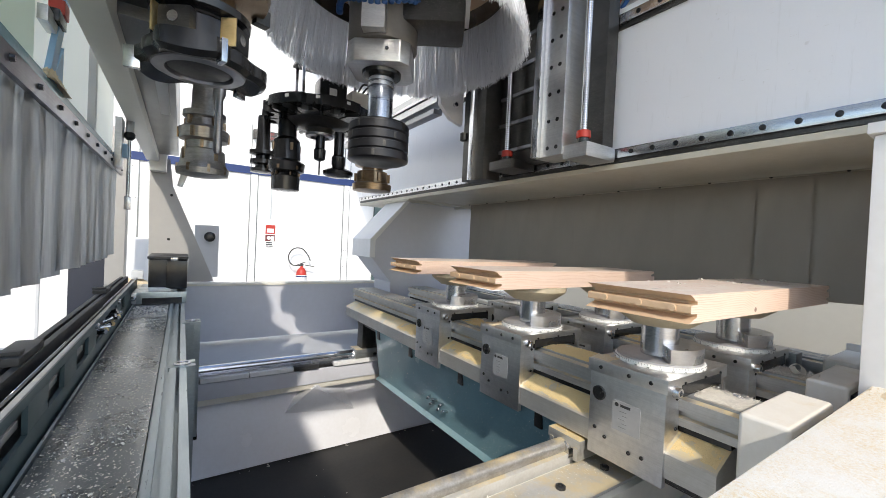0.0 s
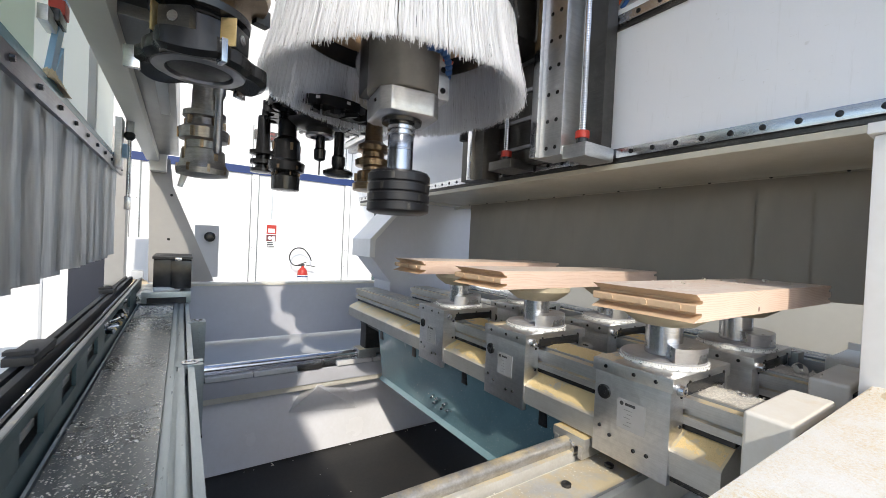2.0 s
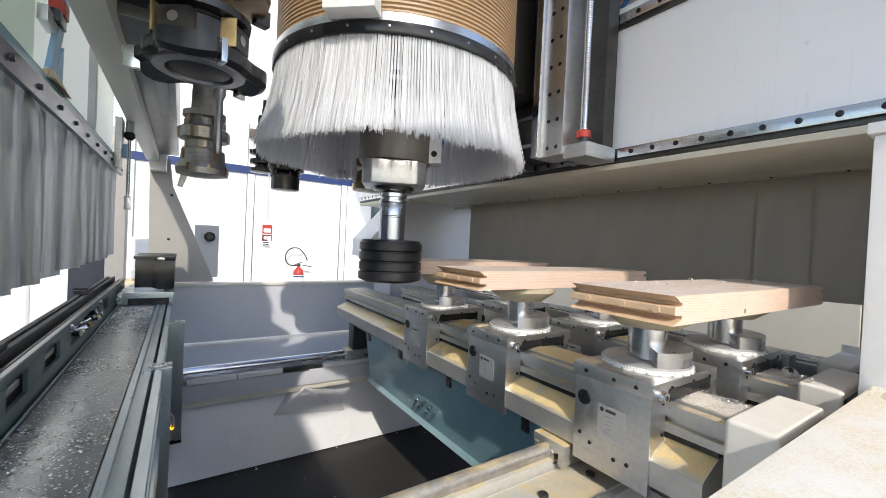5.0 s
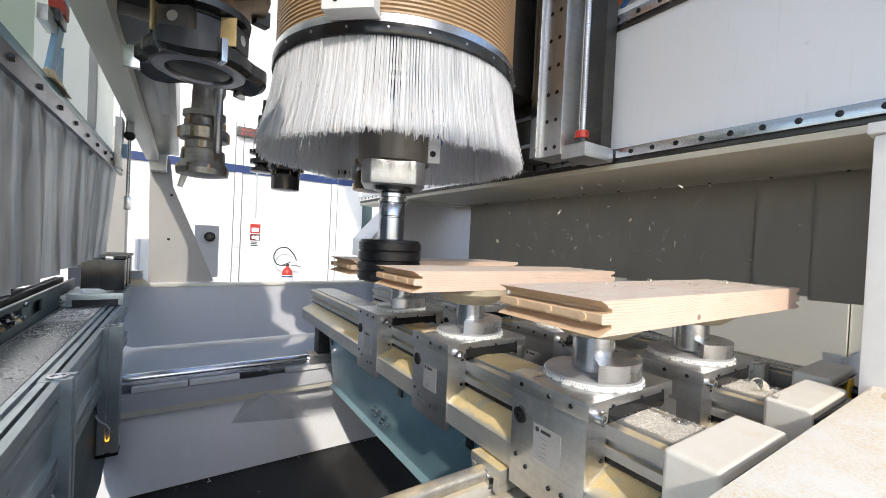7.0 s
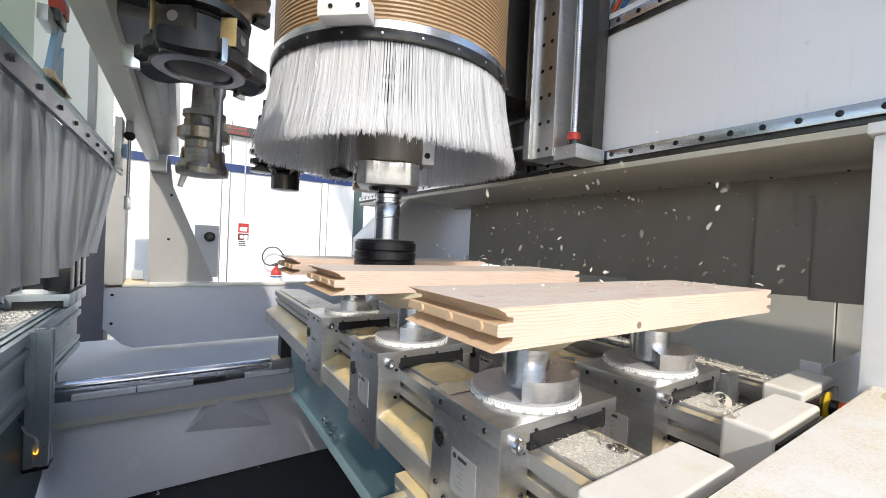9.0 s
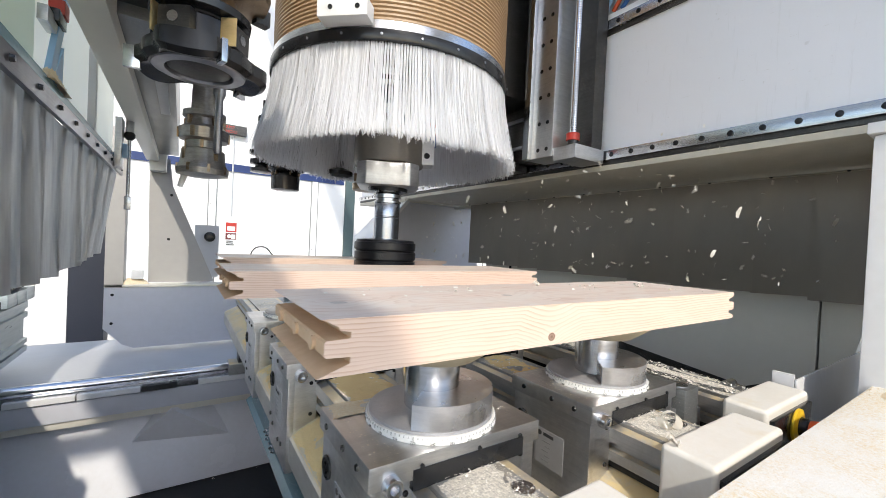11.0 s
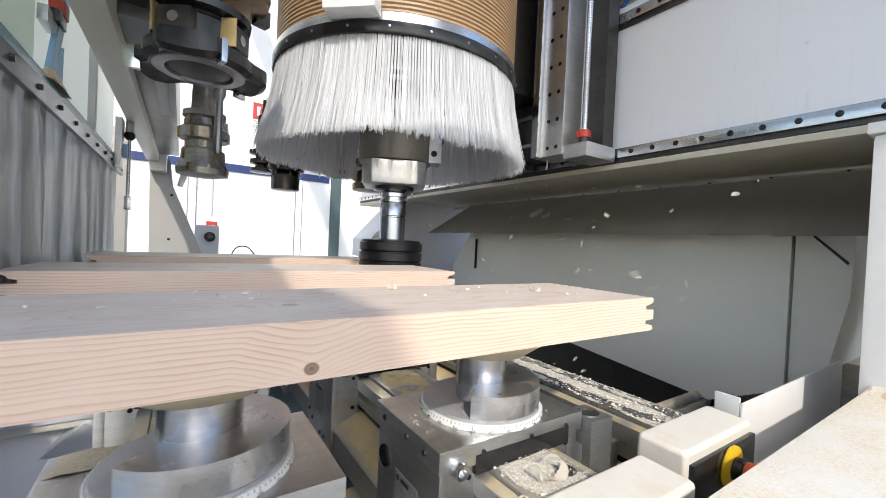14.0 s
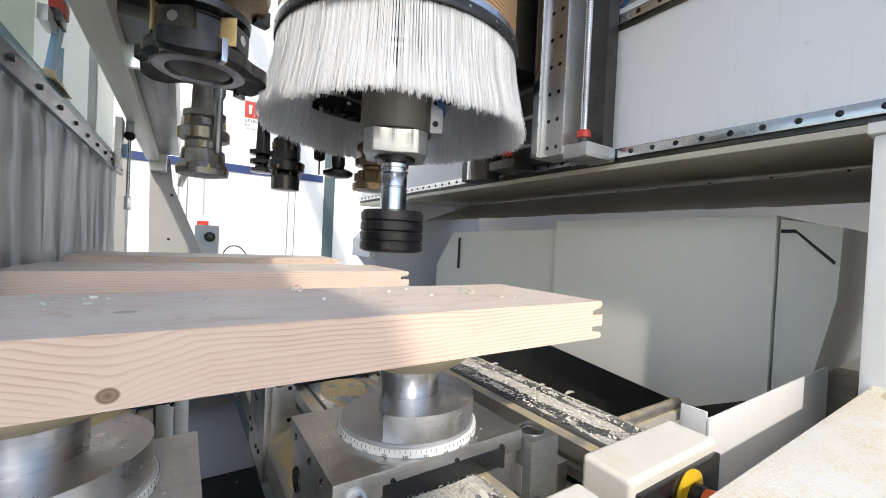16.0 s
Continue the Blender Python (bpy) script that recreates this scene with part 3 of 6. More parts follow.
part("rail_seat_far", B(-4, 6, 2.195, 2.262, 0.471, 0.509, 0.003), STEEL, bed)
for k in range(34):
    w = 0.21 if k % 3 else 0.13
    part("seat_pad", B(-2.7 + 0.215 * k, -2.7 + w + 0.215 * k, 2.176, 2.1945, 0.477, 0.500, 0.001), WHITE if k % 3 else RUBBER, bed)
part("shelf_far", B(-4, 6, 2.33, 3.25, 0.44, 0.486, 0.003), TRIMGREY, bed, "flat grey shelf")
part("rail_bed_near", B(-3, 5, 0.50, 0.70, 0.56, 0.66, 0.004), CREAM, bed)
part("rail_seat_near", B(-3, 5, 0.635, 0.685, 0.66, 0.688, 0.003), RAILPAINT, bed)
near = part("rail_foot_near", B(-3, 5, 0.515, 0.625, 0.66, 0.668, 0.002), RAILPAINT, bed, "dusty flat rail foot")
for k in range(24):
    shared("bolt", ("bedbolt",), lambda: lathe(bmesh.new(), [(0.011, 0), (0.011, 0.006), (0.008, 0.008), (0.006, 0.008), (0.005, 0.004)], 16), IRON, near, pose(-1.2 + 0.16 * k, 0.57, 0.668))
part("wall_near", B(-3, 5, 0.48, 0.52, 0.0, 0.56), BED, bed)
part("wall_outer", B(-4, 6, 3.12, 3.25, 0.0, 0.44), BED, bed)
for x in (-2.03, 0.585, 3.2):
    bm = bmesh.new()
    tl, tr, ridge, lf, rt = (bm.verts.new(p) for p in ((x + 0.03, 2.30, 0.394), (x + 0.215, 2.30, 0.386), (x + 0.055, 2.185, 0.374), (x - 0.093, 2.222, 0.240), (x + 0.295, 2.204, 0.202)))
    for f in ((tl, lf, ridge), (tl, ridge, tr), (tr, ridge, rt), (ridge, lf, rt), (tl, tr, rt, lf)):
        bm.faces.new(f)
    part("gusset", bm, BED, bed, "folded triangular gusset")
hatch = part("hatch", B(1.22, 1.50, -0.004, 0.002, -0.08, 0.08, 0.001), CREAM, bed, "small rectangular hatch cover", pose(0, 2.198, 0.146, -24))
part("belt", B(-4, 6, 0.55, 2.24, 0.012, 0.032), RUBBER, bed, "black rubber chip belt")
for nm, y, mt in (("guide_rod", ROD_NEAR, ROD_DUSTY), ("guide_rod", ROD_FAR, CHROME)):
    single(nm, cyl(bmesh.new(), (-3, 0, 0), 0.0175 if y < 1 else 0.0235, 9, "x", 32), mt, (0, y, ROD_ZS[y]), "polished round steel guide rod along the bed", "guide rod", "guide rods of the bed")


# ---- table beams and clamps ----
XB1, XB2, DZ = 0.978, 1.368, -0.012  # the two clamp beams, and how far they sit below their drawing
UNIT_Y = {XB1: (0.505, 0.925, 1.365), XB2: (0.495, 0.915, 1.355)}
PADMAT = worn("pad_plywood", (0.50, 0.43, 0.30), (0.28, 0.24, 0.17), 0.5, big=8, amount=0.5)


def slide_beam(x, label, skin=None, cover=(-0.056, 0.056), top=None):
    t = thing("table_beam", (x, 0, DZ), label, "table beam", "table beams across the bed")
    bm = prism(bmesh.new(), [(-0.075, 0.845), (-0.075, 0.862), (-0.064, 0.865), (-0.064, 0.876), (-0.078, 0.879), (-0.078, 0.903), (-0.058, 0.905), (-0.058, 0.898),
                             (0.058, 0.898), (0.058, 0.905), (0.078, 0.903), (0.078, 0.879), (0.064, 0.876), (0.064, 0.865), (0.075, 0.862), (0.075, 0.845)], "y", 0.30, 2.36)
    part("rail_profile", bm, skin or ALU_DUSTY, t)
    part("cover_strip", B(*cover, 0.30, 2.35, 0.894, 0.910, 0.002), top or COVER_PALE, t, "flat cover strip strewn with wood chips")
    # solid black strip fills the gap: painted shade between rail and lower beam
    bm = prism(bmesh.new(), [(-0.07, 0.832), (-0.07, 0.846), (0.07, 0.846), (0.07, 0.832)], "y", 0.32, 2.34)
    part("gap_shade_strip", bm, BLACK, t, "black strip standing for the shade below the rail")
    bm = prism(bmesh.new(), [(-0.129, 0.748), (-0.129, 0.798), (-0.123, 0.805), (-0.062, 0.833), (0.098, 0.834), (0.10, 0.748)], "y", 0.32, 2.33)
    part("lower_beam", bm, LOWBEAM, t, "broad lower beam with a layer of sawdust")
    bm = prism(bmesh.new(), [(-0.06, 0.70), (-0.07, 0.752), (0.06, 0.752), (0.05, 0.70)], "y", 0.36, 2.3)
    part("keel", bm, IRON, t)
    for y in (ROD_NEAR, ROD_FAR):
        z, g = ROD_ZS[y], 1.0 if y < 1 else 1.35
        foot = B(-0.15 / g, 0.03, y - 0.055, y + 0.045, z + 0.016, z + 0.042, 0.004)
        for k in range(4):
            box(foot, -0.152 / g, 0.0, y - 0.05 + k * 0.025, y - 0.037 + k * 0.025, z - 0.01 + 0.006 * (k % 2), z + 0.022, 0.002)
        part("foot", foot, LOWBEAM if g == 1 else ALU_DUSTY, t, "stepped bearing foot strewn with sawdust")
        part("bearing", cyl(bmesh.new(), (-0.155 / g, y, z), 0.028 * g, 0.06, "x", 24), STEEL, t)
        if g > 1:
            part("pillar", B(-0.07, 0.05, y - 0.04, y + 0.04, z + 0.04, 0.752, 0.003), IRON, t)
    return t


def clamp_unit(x, y):
    """A clamp carriage with its turntable; origin on the beam's axis at the middle of the unit."""
    t = thing("clamp_unit", (x, y, DZ), "milled aluminium clamp carriage with graduated turntable", "clamp", "clamp units on the beams")
    plate = part("side_plate", B(-0.135, -0.121, -0.09, 0.09, 0.725, 0.925, 0.002), ALU, t, "milled side plate")
    part("side_plate", B(0.108, 0.13, -0.09, 0.09, 0.76, 0.922, 0.002), ALU, t)
    for a, b in ((-0.121, -0.075), (0.082, 0.108)):
        cover = part("front_cover", B(a, b, -0.088, -0.083, 0.755, 0.922, 0.001), ALU, t, "screwed front cover")
        for zz in (0.775, 0.84, 0.905):
            screw(cover, (a + b) / 2 + 0.01, -0.0885, zz, "-y", 0.004)
    vent = part("vent", lathe(bmesh.new(), [(0.017, 0), (0.017, 0.003), (0.0145, 0.004), (0.0145, 0.001), (0.0125, 0.001), (0.0125, 0.003), (0.0085, 0.003), (0.0085, 0.001), (0.005, 0.001), (0.005, 0.004)], 28), BLACK, plate, "round black vent", pose(-0.135, 0.064, 0.874, 0, -90))
    part("label_sheet", B(-0.1358, -0.135, -0.038, 0.028, 0.805, 0.872), LABELMAT, plate, "silver type label")
    for k, w in enumerate((0.02, 0.012, 0.016, 0.012, 0.018)):
        shared("print_bar", ("print", w), lambda: B(-0.0002, 0.0002, -w / 2, w / 2, -0.0007, 0.0007), FAINT, plate, pose(-0.1361, 0.012 - w / 2 - 0.008 * (k % 2), 0.850 - 0.0088 * k))
    shared("mark_disc", ("mark",), lambda: cyl(bmesh.new(), (-0.0003, 0, 0), 0.0048, 0.0005, "x", 16), INK, plate, pose(-0.136, 0.018, 0.863), "round black mark")
    shared("mark_bar", ("markbar",), lambda: B(-0.0003, 0.0003, -0.012, 0.012, -0.003, 0.003), INK, plate, pose(-0.136, -0.003, 0.863), "dark lettering bar")
    for yy, z in ((0.072, 0.79), (0.045, 0.776), (-0.015, 0.765), (-0.045, 0.768)):
        screw(plate, -0.136, yy, z)
    top = part("top_plate", B(-0.14, 0.135, -0.095, 0.095, 0.922, 0.952, 0.0025), ALU, t, "thick top plate")
    part("slot", B(-0.082, 0.102, -0.0965, -0.06, 0.909, 0.935, 0.001), BLACK, t, "black slot over the beam")
    for yy in (0.06, -0.01, -0.02 - 0.04):
        screw(top, -0.1405, yy, 0.937)
    bolt = part("clamp_bolt", lathe(bmesh.new(), [(0.0125, 0), (0.0125, 0.006), (0.011, 0.012), (0.009, 0.0125), (0.006, 0.0125), (0.0055, 0.006)], 20), STEEL, t, "large socket bolt", pose(-0.112, -0.095, 0.926, 90))
    for xx in (-0.07, 0.02, 0.095):
        screw(top, xx, -0.0965, 0.938, "-y", 0.003)
    turn = part("turntable", lathe(bmesh.new(), [(0.0975, 0.952), (0.0985, 0.953), (0.0975, 0.961), (0.0965, 0.962), (0.088, 0.962)], 64), SCALE, t, "white graduated ring")
    bm = bmesh.new()
    for i in range(120):
        h = 0.0065 if i % 5 == 0 else 0.0035
        box(bm, 0.0965, 0.0984, -0.0003, 0.0003, 0.9612 - h * 0.8, 0.9612, 0, Matrix.Rotation(2 * math.pi * i / 96, 4, "Z"))
    tagged(part("graduation", bm, FAINT, turn, "fine black graduation marks"), kind="stuff")
    part("disc", lathe(bmesh.new(), [(0.089, 0.962), (0.0935, 0.9625), (0.0935, 0.966), (0.092, 0.967)], 64), DISC_TOP, turn, "turned disc strewn with fine chips")
    arc = [(0.0925 * math.cos(a), 0.0925 * math.sin(a)) for a in np.linspace(radians(222), radians(408), 36)]
    part("sector", prism(bmesh.new(), arc, "z", 0.967, 1.000), DISC, turn, "raised half-moon plate")
    for k in range(24):
        cu = bpy.data.curves.get("number%d" % (15 * k)) or bpy.data.curves.new("number%d" % (15 * k), "FONT")
        cu.body, cu.size, cu.align_x, cu.extrude = str(15 * k), 0.0048, "CENTER", 0.0001
        if not cu.materials:
            cu.materials.append(INK)
        tx = new("scale_number", cu)
        tx.parent, tx.matrix_basis = turn, Matrix.Rotation(radians(15 * k), 4, "Z") @ pose(0.0987, 0, 0.9527, 90, 0, 90)
    part("post", lathe(bmesh.new(), [(0.040, 0.968), (0.0415, 0.97), (0.0415, 1.043), (0.040, 1.045)], 40), STEEL, t, "turned steel post")
    part("pad", lathe(bmesh.new(), [(0.05, 1.040), (0.066, 1.043), (0.098, 1.066), (0.105, 1.074), (0.105, 1.0885)], 44), PADMAT, t, "round pad under the timber")
    return t


LABELMAT = worn("silver_label", (0.50, 0.50, 0.50), (0.38, 0.38, 0.38), 0.4, 0.6, big=30, amount=0.3, relief=0)


def end_box(x0, x1, y0, y1, estop):
    t = thing("end_cover", ((x0 + x1) / 2, 0, 0), "white moulded end cover of a table beam" + (" with red emergency button" if estop else ""), "cover", "end covers of the beams")
    h = (x1 - x0) / 2
    bm = prism(bmesh.new(), [(y0, 0.66), (y1, 0.66), (y1, 0.922), (y0, 0.920)], "x", -h, h)
    bmesh.ops.bevel(bm, geom=list(bm.edges), offset=0.008, segments=3, affect="EDGES", profile=0.5)
    for f in bm.faces:
        f.smooth = True
    shell = part("shell", bm, COVERWHITE, t)
    shell.modifiers.new("even_normals", "WEIGHTED_NORMAL").keep_sharp = False
    part("end_plate", B(-h + 0.008, h - 0.008, y0 - 0.008, y0 + 0.001, 0.67, 0.903, 0.003), BLACK, t, "black end plate")
    if estop:
        r = part("ring", lathe(bmesh.new(), [(0.031, 0), (0.033, 0.002), (0.033, 0.006), (0.02, 0.008)], 40), YELLOW, t, "yellow ring", pose(0.008, y0 - 0.008, 0.874, 90))
        part("collar", lathe(bmesh.new(), [(0.018, 0.006), (0.0185, 0.02), (0.017, 0.022)], 32), BLACK, r, "black collar")
        part("button", lathe(bmesh.new(), [(0.015, 0.018), (0.0165, 0.022), (0.021, 0.040), (0.021, 0.049), (0.018, 0.054), (0.008, 0.056)], 32), ORANGE, r, "red mushroom button")
    return t


slide_beam(XB1, "dusty aluminium table beam carrying three clamps")
slide_beam(XB2, "dusty aluminium table beam carrying three clamps")
slide_beam(1.70, "aluminium table beam strewn with pale wood chips", None, (-0.056, 0.056), ALU_CHIPS)
unit = clamp_unit(XB1, UNIT_Y[XB1][0])
for x in UNIT_Y:
    for y in UNIT_Y[x]:
        if (x, y) != (XB1, UNIT_Y[XB1][0]):
            copy_thing(unit, pose(x, y, DZ))
end_box(0.848, 1.092, 0.216, 0.292, False)
end_box(1.250, 1.497, 0.224, 0.300, False)
end_box(1.555, 1.785, 0.264, 0.338, True)

# chip deflector under the first beam
t = thing("chip_deflector", (0, 0, 0), "teal enamelled chip deflector sheet leaning under the beam", "plate", "chip deflectors")
part("sheet", prism(bmesh.new(), [(0.905, 0.742), (0.909, 0.742), (0.949, 0.455), (0.948, 0.440), (0.928, 0.424), (0.926, 0.427), (0.944, 0.442), (0.945, 0.455)], "y", 0.74, 2.02), TEAL, t)
for y in (0.80, 1.20, 1.60, 1.96):
    part("hanger", B(0.909, 0.917, y, y + 0.03, 0.66, 0.742, 0.001), IRON, t)
for k in range(6):
    shared("bolt", ("dbolt",), lambda: lathe(bmesh.new(), [(0.0065, 0), (0.0065, 0.022), (0.0045, 0.024), (0.004, 0.03)], 12), IRON if k % 2 else STEEL, t, pose(0.938 - 0.003 * (k % 2), 1.33 + 0.026 * k, 0.505 + 0.022 * (k % 2), 0, -78 - 8 * (k % 3), 15 * (k % 3)))
rnd = random.Random(77)
verts, faces = [], []
for _ in range(700):
    u, y = rnd.random() ** 0.8, 0.74 + 1.27 * rnd.random() ** 1.7
    x, z = 0.905 + 0.040 * u - 0.0008, 0.742 - 0.287 * u
    q = rnd.uniform(0.0004, 0.0013)
    o = len(verts)
    verts += [(x, y - q * 0.6, z - q), (x - 0.0004, y + q * 0.9, z - q * 0.5), (x, y + q, z + q), (x - 0.0004, y - q * 0.7, z + q * 0.7)]
    faces.append((o, o + 1, o + 2, o + 3))
me = bpy.data.meshes.new("stuck_chips")
me.from_pydata(verts, [], faces)
me.materials.append(CHIP)
chips = new("stuck_chips", me)
chips.parent = t
tagged(chips, "fine pale chips sticking to the sheet", kind="stuff")
copy_thing(t, pose(XB2 - XB1, 0, 0))

# stop posts and blocks beside the beams
t = thing("stop_post", (1.535, 0.412, -0.026), "square aluminium stop post beside the beam", "stop post", "stop posts")
part("extrusion", B(-0.028, 0.028, -0.028, 0.028, 0.70, 0.952, 0.003), POSTGREY, t)
part("end_cap", lathe(bmesh.new(), [(0.018, 0.951), (0.018, 0.9535), (0.013, 0.9535), (0.012, 0.9525)], 24), STEEL, t)
part("bracket", B(0.028, 0.062, -0.02, 0.024, 0.80, 0.90, 0.003), ALU, t)
part("label_sheet", B(-0.0288, -0.028, -0.012, 0.012, 0.87, 0.91), LABELMAT, t)
# ---- the table beam with the dark cover, its posts, guard rail and black clamps ----
SX, SZ = -0.11, 0.823
t = thing("table_beam", (SX, 0, 0), "aluminium table beam with wood chips on its dark cover", "table beam", "table beams across the bed")
part("cover_strip", B(-0.075, 0.068, 0.42, 2.85, SZ - 0.012, SZ, 0.002), ALU_CHIPS, t, "dull dark cover strip strewn with chips")
bm = prism(bmesh.new(), [(-0.083, SZ - 0.06), (-0.083, SZ + 0.002), (-0.078, SZ + 0.002), (-0.078, SZ - 0.014), (0.071, SZ - 0.014), (0.071, SZ + 0.001), (0.084, SZ + 0.001), (0.084, SZ - 0.012), (0.093, SZ - 0.012),
                         (0.093, SZ - 0.002), (0.108, SZ - 0.002), (0.108, SZ - 0.06)], "y", 0.42, 2.85)
part("rail_profile", bm, ALU_SATIN, t)
# extruded side with T-grooves
bm = prism(bmesh.new(), [(0.0, SZ - 0.06), (0.116, SZ - 0.06), (0.116, SZ - 0.004), (0.132, SZ - 0.006), (0.132, SZ - 0.04), (0.120, SZ - 0.043), (0.120, SZ - 0.056), (0.132, SZ - 0.059),
                         (0.132, SZ - 0.085), (0.118, SZ - 0.087), (0.118, SZ - 0.19), (0.132, SZ - 0.192), (0.132, SZ - 0.212), (0.121, SZ - 0.214), (0.121, SZ - 0.226), (0.132, SZ - 0.228), (0.132, SZ - 0.255), (0.0, SZ - 0.255)], "y", 0.42, 2.78)
part("side_profile", bm, ALU_SATIN, t, "grooved aluminium side profile")
part("lower_sheet", prism(bmesh.new(), [(0.44, 0.14), (0.44, 0.568), (2.40, 0.568), (2.40, 0.30), (2.12, 0.14)], "x", 0.112, 0.120), BLUEGREY, t, "dark blue-grey lower sheet")
for y, z in ((2.36, 0.53), (2.36, 0.40), (1.9, 0.53), (1.5, 0.53), (1.1, 0.53)):
    screw(t, 0.1205, y, z, "x", 0.006)
for y in (ROD_NEAR, ROD_FAR):
    part("foot", B(-0.06, 0.10, y - 0.07, y + 0.06, ROD_ZS[y] - 0.01, SZ - 0.25, 0.004), ALU_DUSTY, t, "bearing foot")

for x, y, z0 in ((0.045, 1.97, 0.335), (0.012, 1.34, 0.44)):
    z1 = 0.822
    t = thing("sensor_post", (x, y, 0), "upright grooved aluminium sensor post on the beam", "post", "sensor posts")
    g, h, d = 0.008, 0.032, 0.023
    bm = prism(bmesh.new(), [(-h, -h), (-g, -h), (-g, -d), (g, -d), (g, -h), (h, -h), (h, -g), (d, -g), (d, g), (h, g), (h, h), (-h, h)], "z", z0, z1)
    part("extrusion", bm, ALU_SATIN, t)
    part("end_cap", lathe(bmesh.new(), [(0.022, z1), (0.022, z1 + 0.003), (0.015, z1 + 0.003), (0.014, z1 + 0.0005)], 24), STEEL, t)
    mount = part("mount", B(-0.058, -0.034, -0.02, 0.04, 0.60, z1 - 0.07, 0.002), TRIMGREY, t)
    for z in (0.63, 0.68, 0.73):
        screw(mount, -0.046, -0.0208, z, "-y", 0.005)
    part("foot_cap", B(-0.034, 0.034, -0.034, 0.034, z0 - 0.012, z0, 0.001), BLACK, t)
    part("indicator", cyl(bmesh.new(), (0.0, -0.034, z0 + 0.055), 0.0055, 0.003, "y", 12), GLOW, t, "small amber indicator light")
    cu = bpy.data.curves.new("cable", "CURVE")
    cu.dimensions, cu.bevel_depth = "3D", 0.0035
    sp = cu.splines.new("BEZIER")
    pts = [(0.0, -0.036, z0 + 0.055), (0.004, -0.038, z0 + 0.10), (-0.026, -0.042, z0 + 0.14), (-0.046, -0.03, z0 + 0.19), (-0.047, -0.018, 0.62)]
    sp.bezier_points.add(len(pts) - 1)
    for p, c in zip(sp.bezier_points, pts):
        p.co, p.handle_left_type, p.handle_right_type = c, "AUTO", "AUTO"
    cab = new("cable", cu)
    cab.data.materials.append(TRIMGREY)
    cab.parent = t

# slotted guard rail and cable track along the beam
t = thing("slotted_rail", (-0.204, 0, 0.02), "dark green-grey slotted steel rail beside the table beam", "rail")
GAPS = [(0.55, 0.66), (0.78, 0.90), (1.02, 1.14), (1.26, 1.40), (1.52, 1.96), (2.08, 2.2)]
bm = B(-0.004, 0.004, 0.42, 2.78, 0.76, 0.835, 0.001)
box(bm, -0.004, 0.004, 0.42, 2.78, 0.885, 0.905, 0.001)
last = 0.42
for a, b in GAPS + [(2.78, 2.9)]:
    box(bm, -0.004, 0.004, last, a, 0.835, 0.885, 0.001)
    last = b
part("web", bm, BLUEGREY, t, "plate with oblong slots")
part("edge", B(-0.005, 0.005, 0.42, 2.78, 0.905, 0.909, 0.001), POSTGREY, t, "worn bright upper edge")
part("backing", B(-0.022, -0.016, 0.42, 2.78, 0.80, 0.90, 0.001), IRON, t)
for a, b in GAPS[:4]:
    part("slot_bar", B(-0.012, -0.005, a + 0.01, b - 0.01, 0.853, 0.866, 0.002), POSTGREY, t)
rnd = random.Random(12)
for k in range(11):
    part("fitting", cyl(bmesh.new(), (-0.006, 0, 0), rnd.uniform(0.006, 0.011), 0.03, "x", 14), (STEEL, BRASS, STEEL, BLACK)[k % 4], t, "small steel air fitting",
         pose(0, 1.55 + 0.036 * k, 0.86 + rnd.uniform(-0.016, 0.016), 0, rnd.uniform(-30, 10), rnd.uniform(-30, 30)))
for y in (1.50, 1.98):
    part("bolt", lathe(bmesh.new(), [(0.009, 0), (0.009, 0.006), (0.006, 0.009)], 12), STEEL, t, "round-headed bolt", pose(0.004, y, 0.893, 0, 90))
for x in (-0.034, -0.056):
    part("cable_track", B(x - 0.014, x, 0.42, 2.75, 0.885, 0.918, 0.004), RUBBER, t, "black cable track")
for y, w in ((1.02, 0.16), (2.02, 0.12)):
    block = part("cable_block", B(-0.080, -0.036, y, y + w, 0.918, 0.934, 0.004), RUBBER, t, "black plastic clip")
    part("tab", B(-0.084, -0.04, y + 0.02, y + 0.045, 0.934, 0.942, 0.002), RUBBER, block)

for k in range(3):
    y = 2.528 + 0.13 * k
    t = thing("black_clamp", (-0.075, y, 0), "black box clamp on a graduated round base", "clamp", "black clamps at the beam's end")
    part("base", B(-0.105, 0.105, -0.062, 0.062, SZ + 0.001, 0.884, 0.003), ALU_SATIN, t)
    part("slot", B(-0.082, 0.085, -0.0635, -0.03, SZ + 0.001, 0.855), BLACK, t)
    part("clamp_bolt", lathe(bmesh.new(), [(0.012, 0), (0.012, 0.008), (0.007, 0.01), (0.006, 0.004)], 18), STEEL, t, "socket bolt", pose(-0.118, -0.05, 0.852, 90))
    part("ear", B(-0.132, -0.105, -0.05, 0.05, 0.826, 0.876, 0.003), ALU, t)
    part("ring", lathe(bmesh.new(), [(0.06, 0.884), (0.0625, 0.886), (0.0625, 0.900), (0.058, 0.904)], 48), SCALE, t, "white graduated ring")
    part("rear_block", B(-0.062, 0.034, -0.02, 0.055, 0.902, 1.05, 0.006), BLACK, t)
    part("front_block", B(0.014, 0.105, -0.055, 0.03, 0.897, 1.046, 0.008), BLACK, t)
    lid = part("top_lid", B(-0.068, 0.108, -0.035, 0.058, 1.05, 1.064, 0.003), IRON, t)
    part("latch", B(0.03, 0.06, -0.045, -0.035, 1.046, 1.06, 0.002), STEEL, lid)
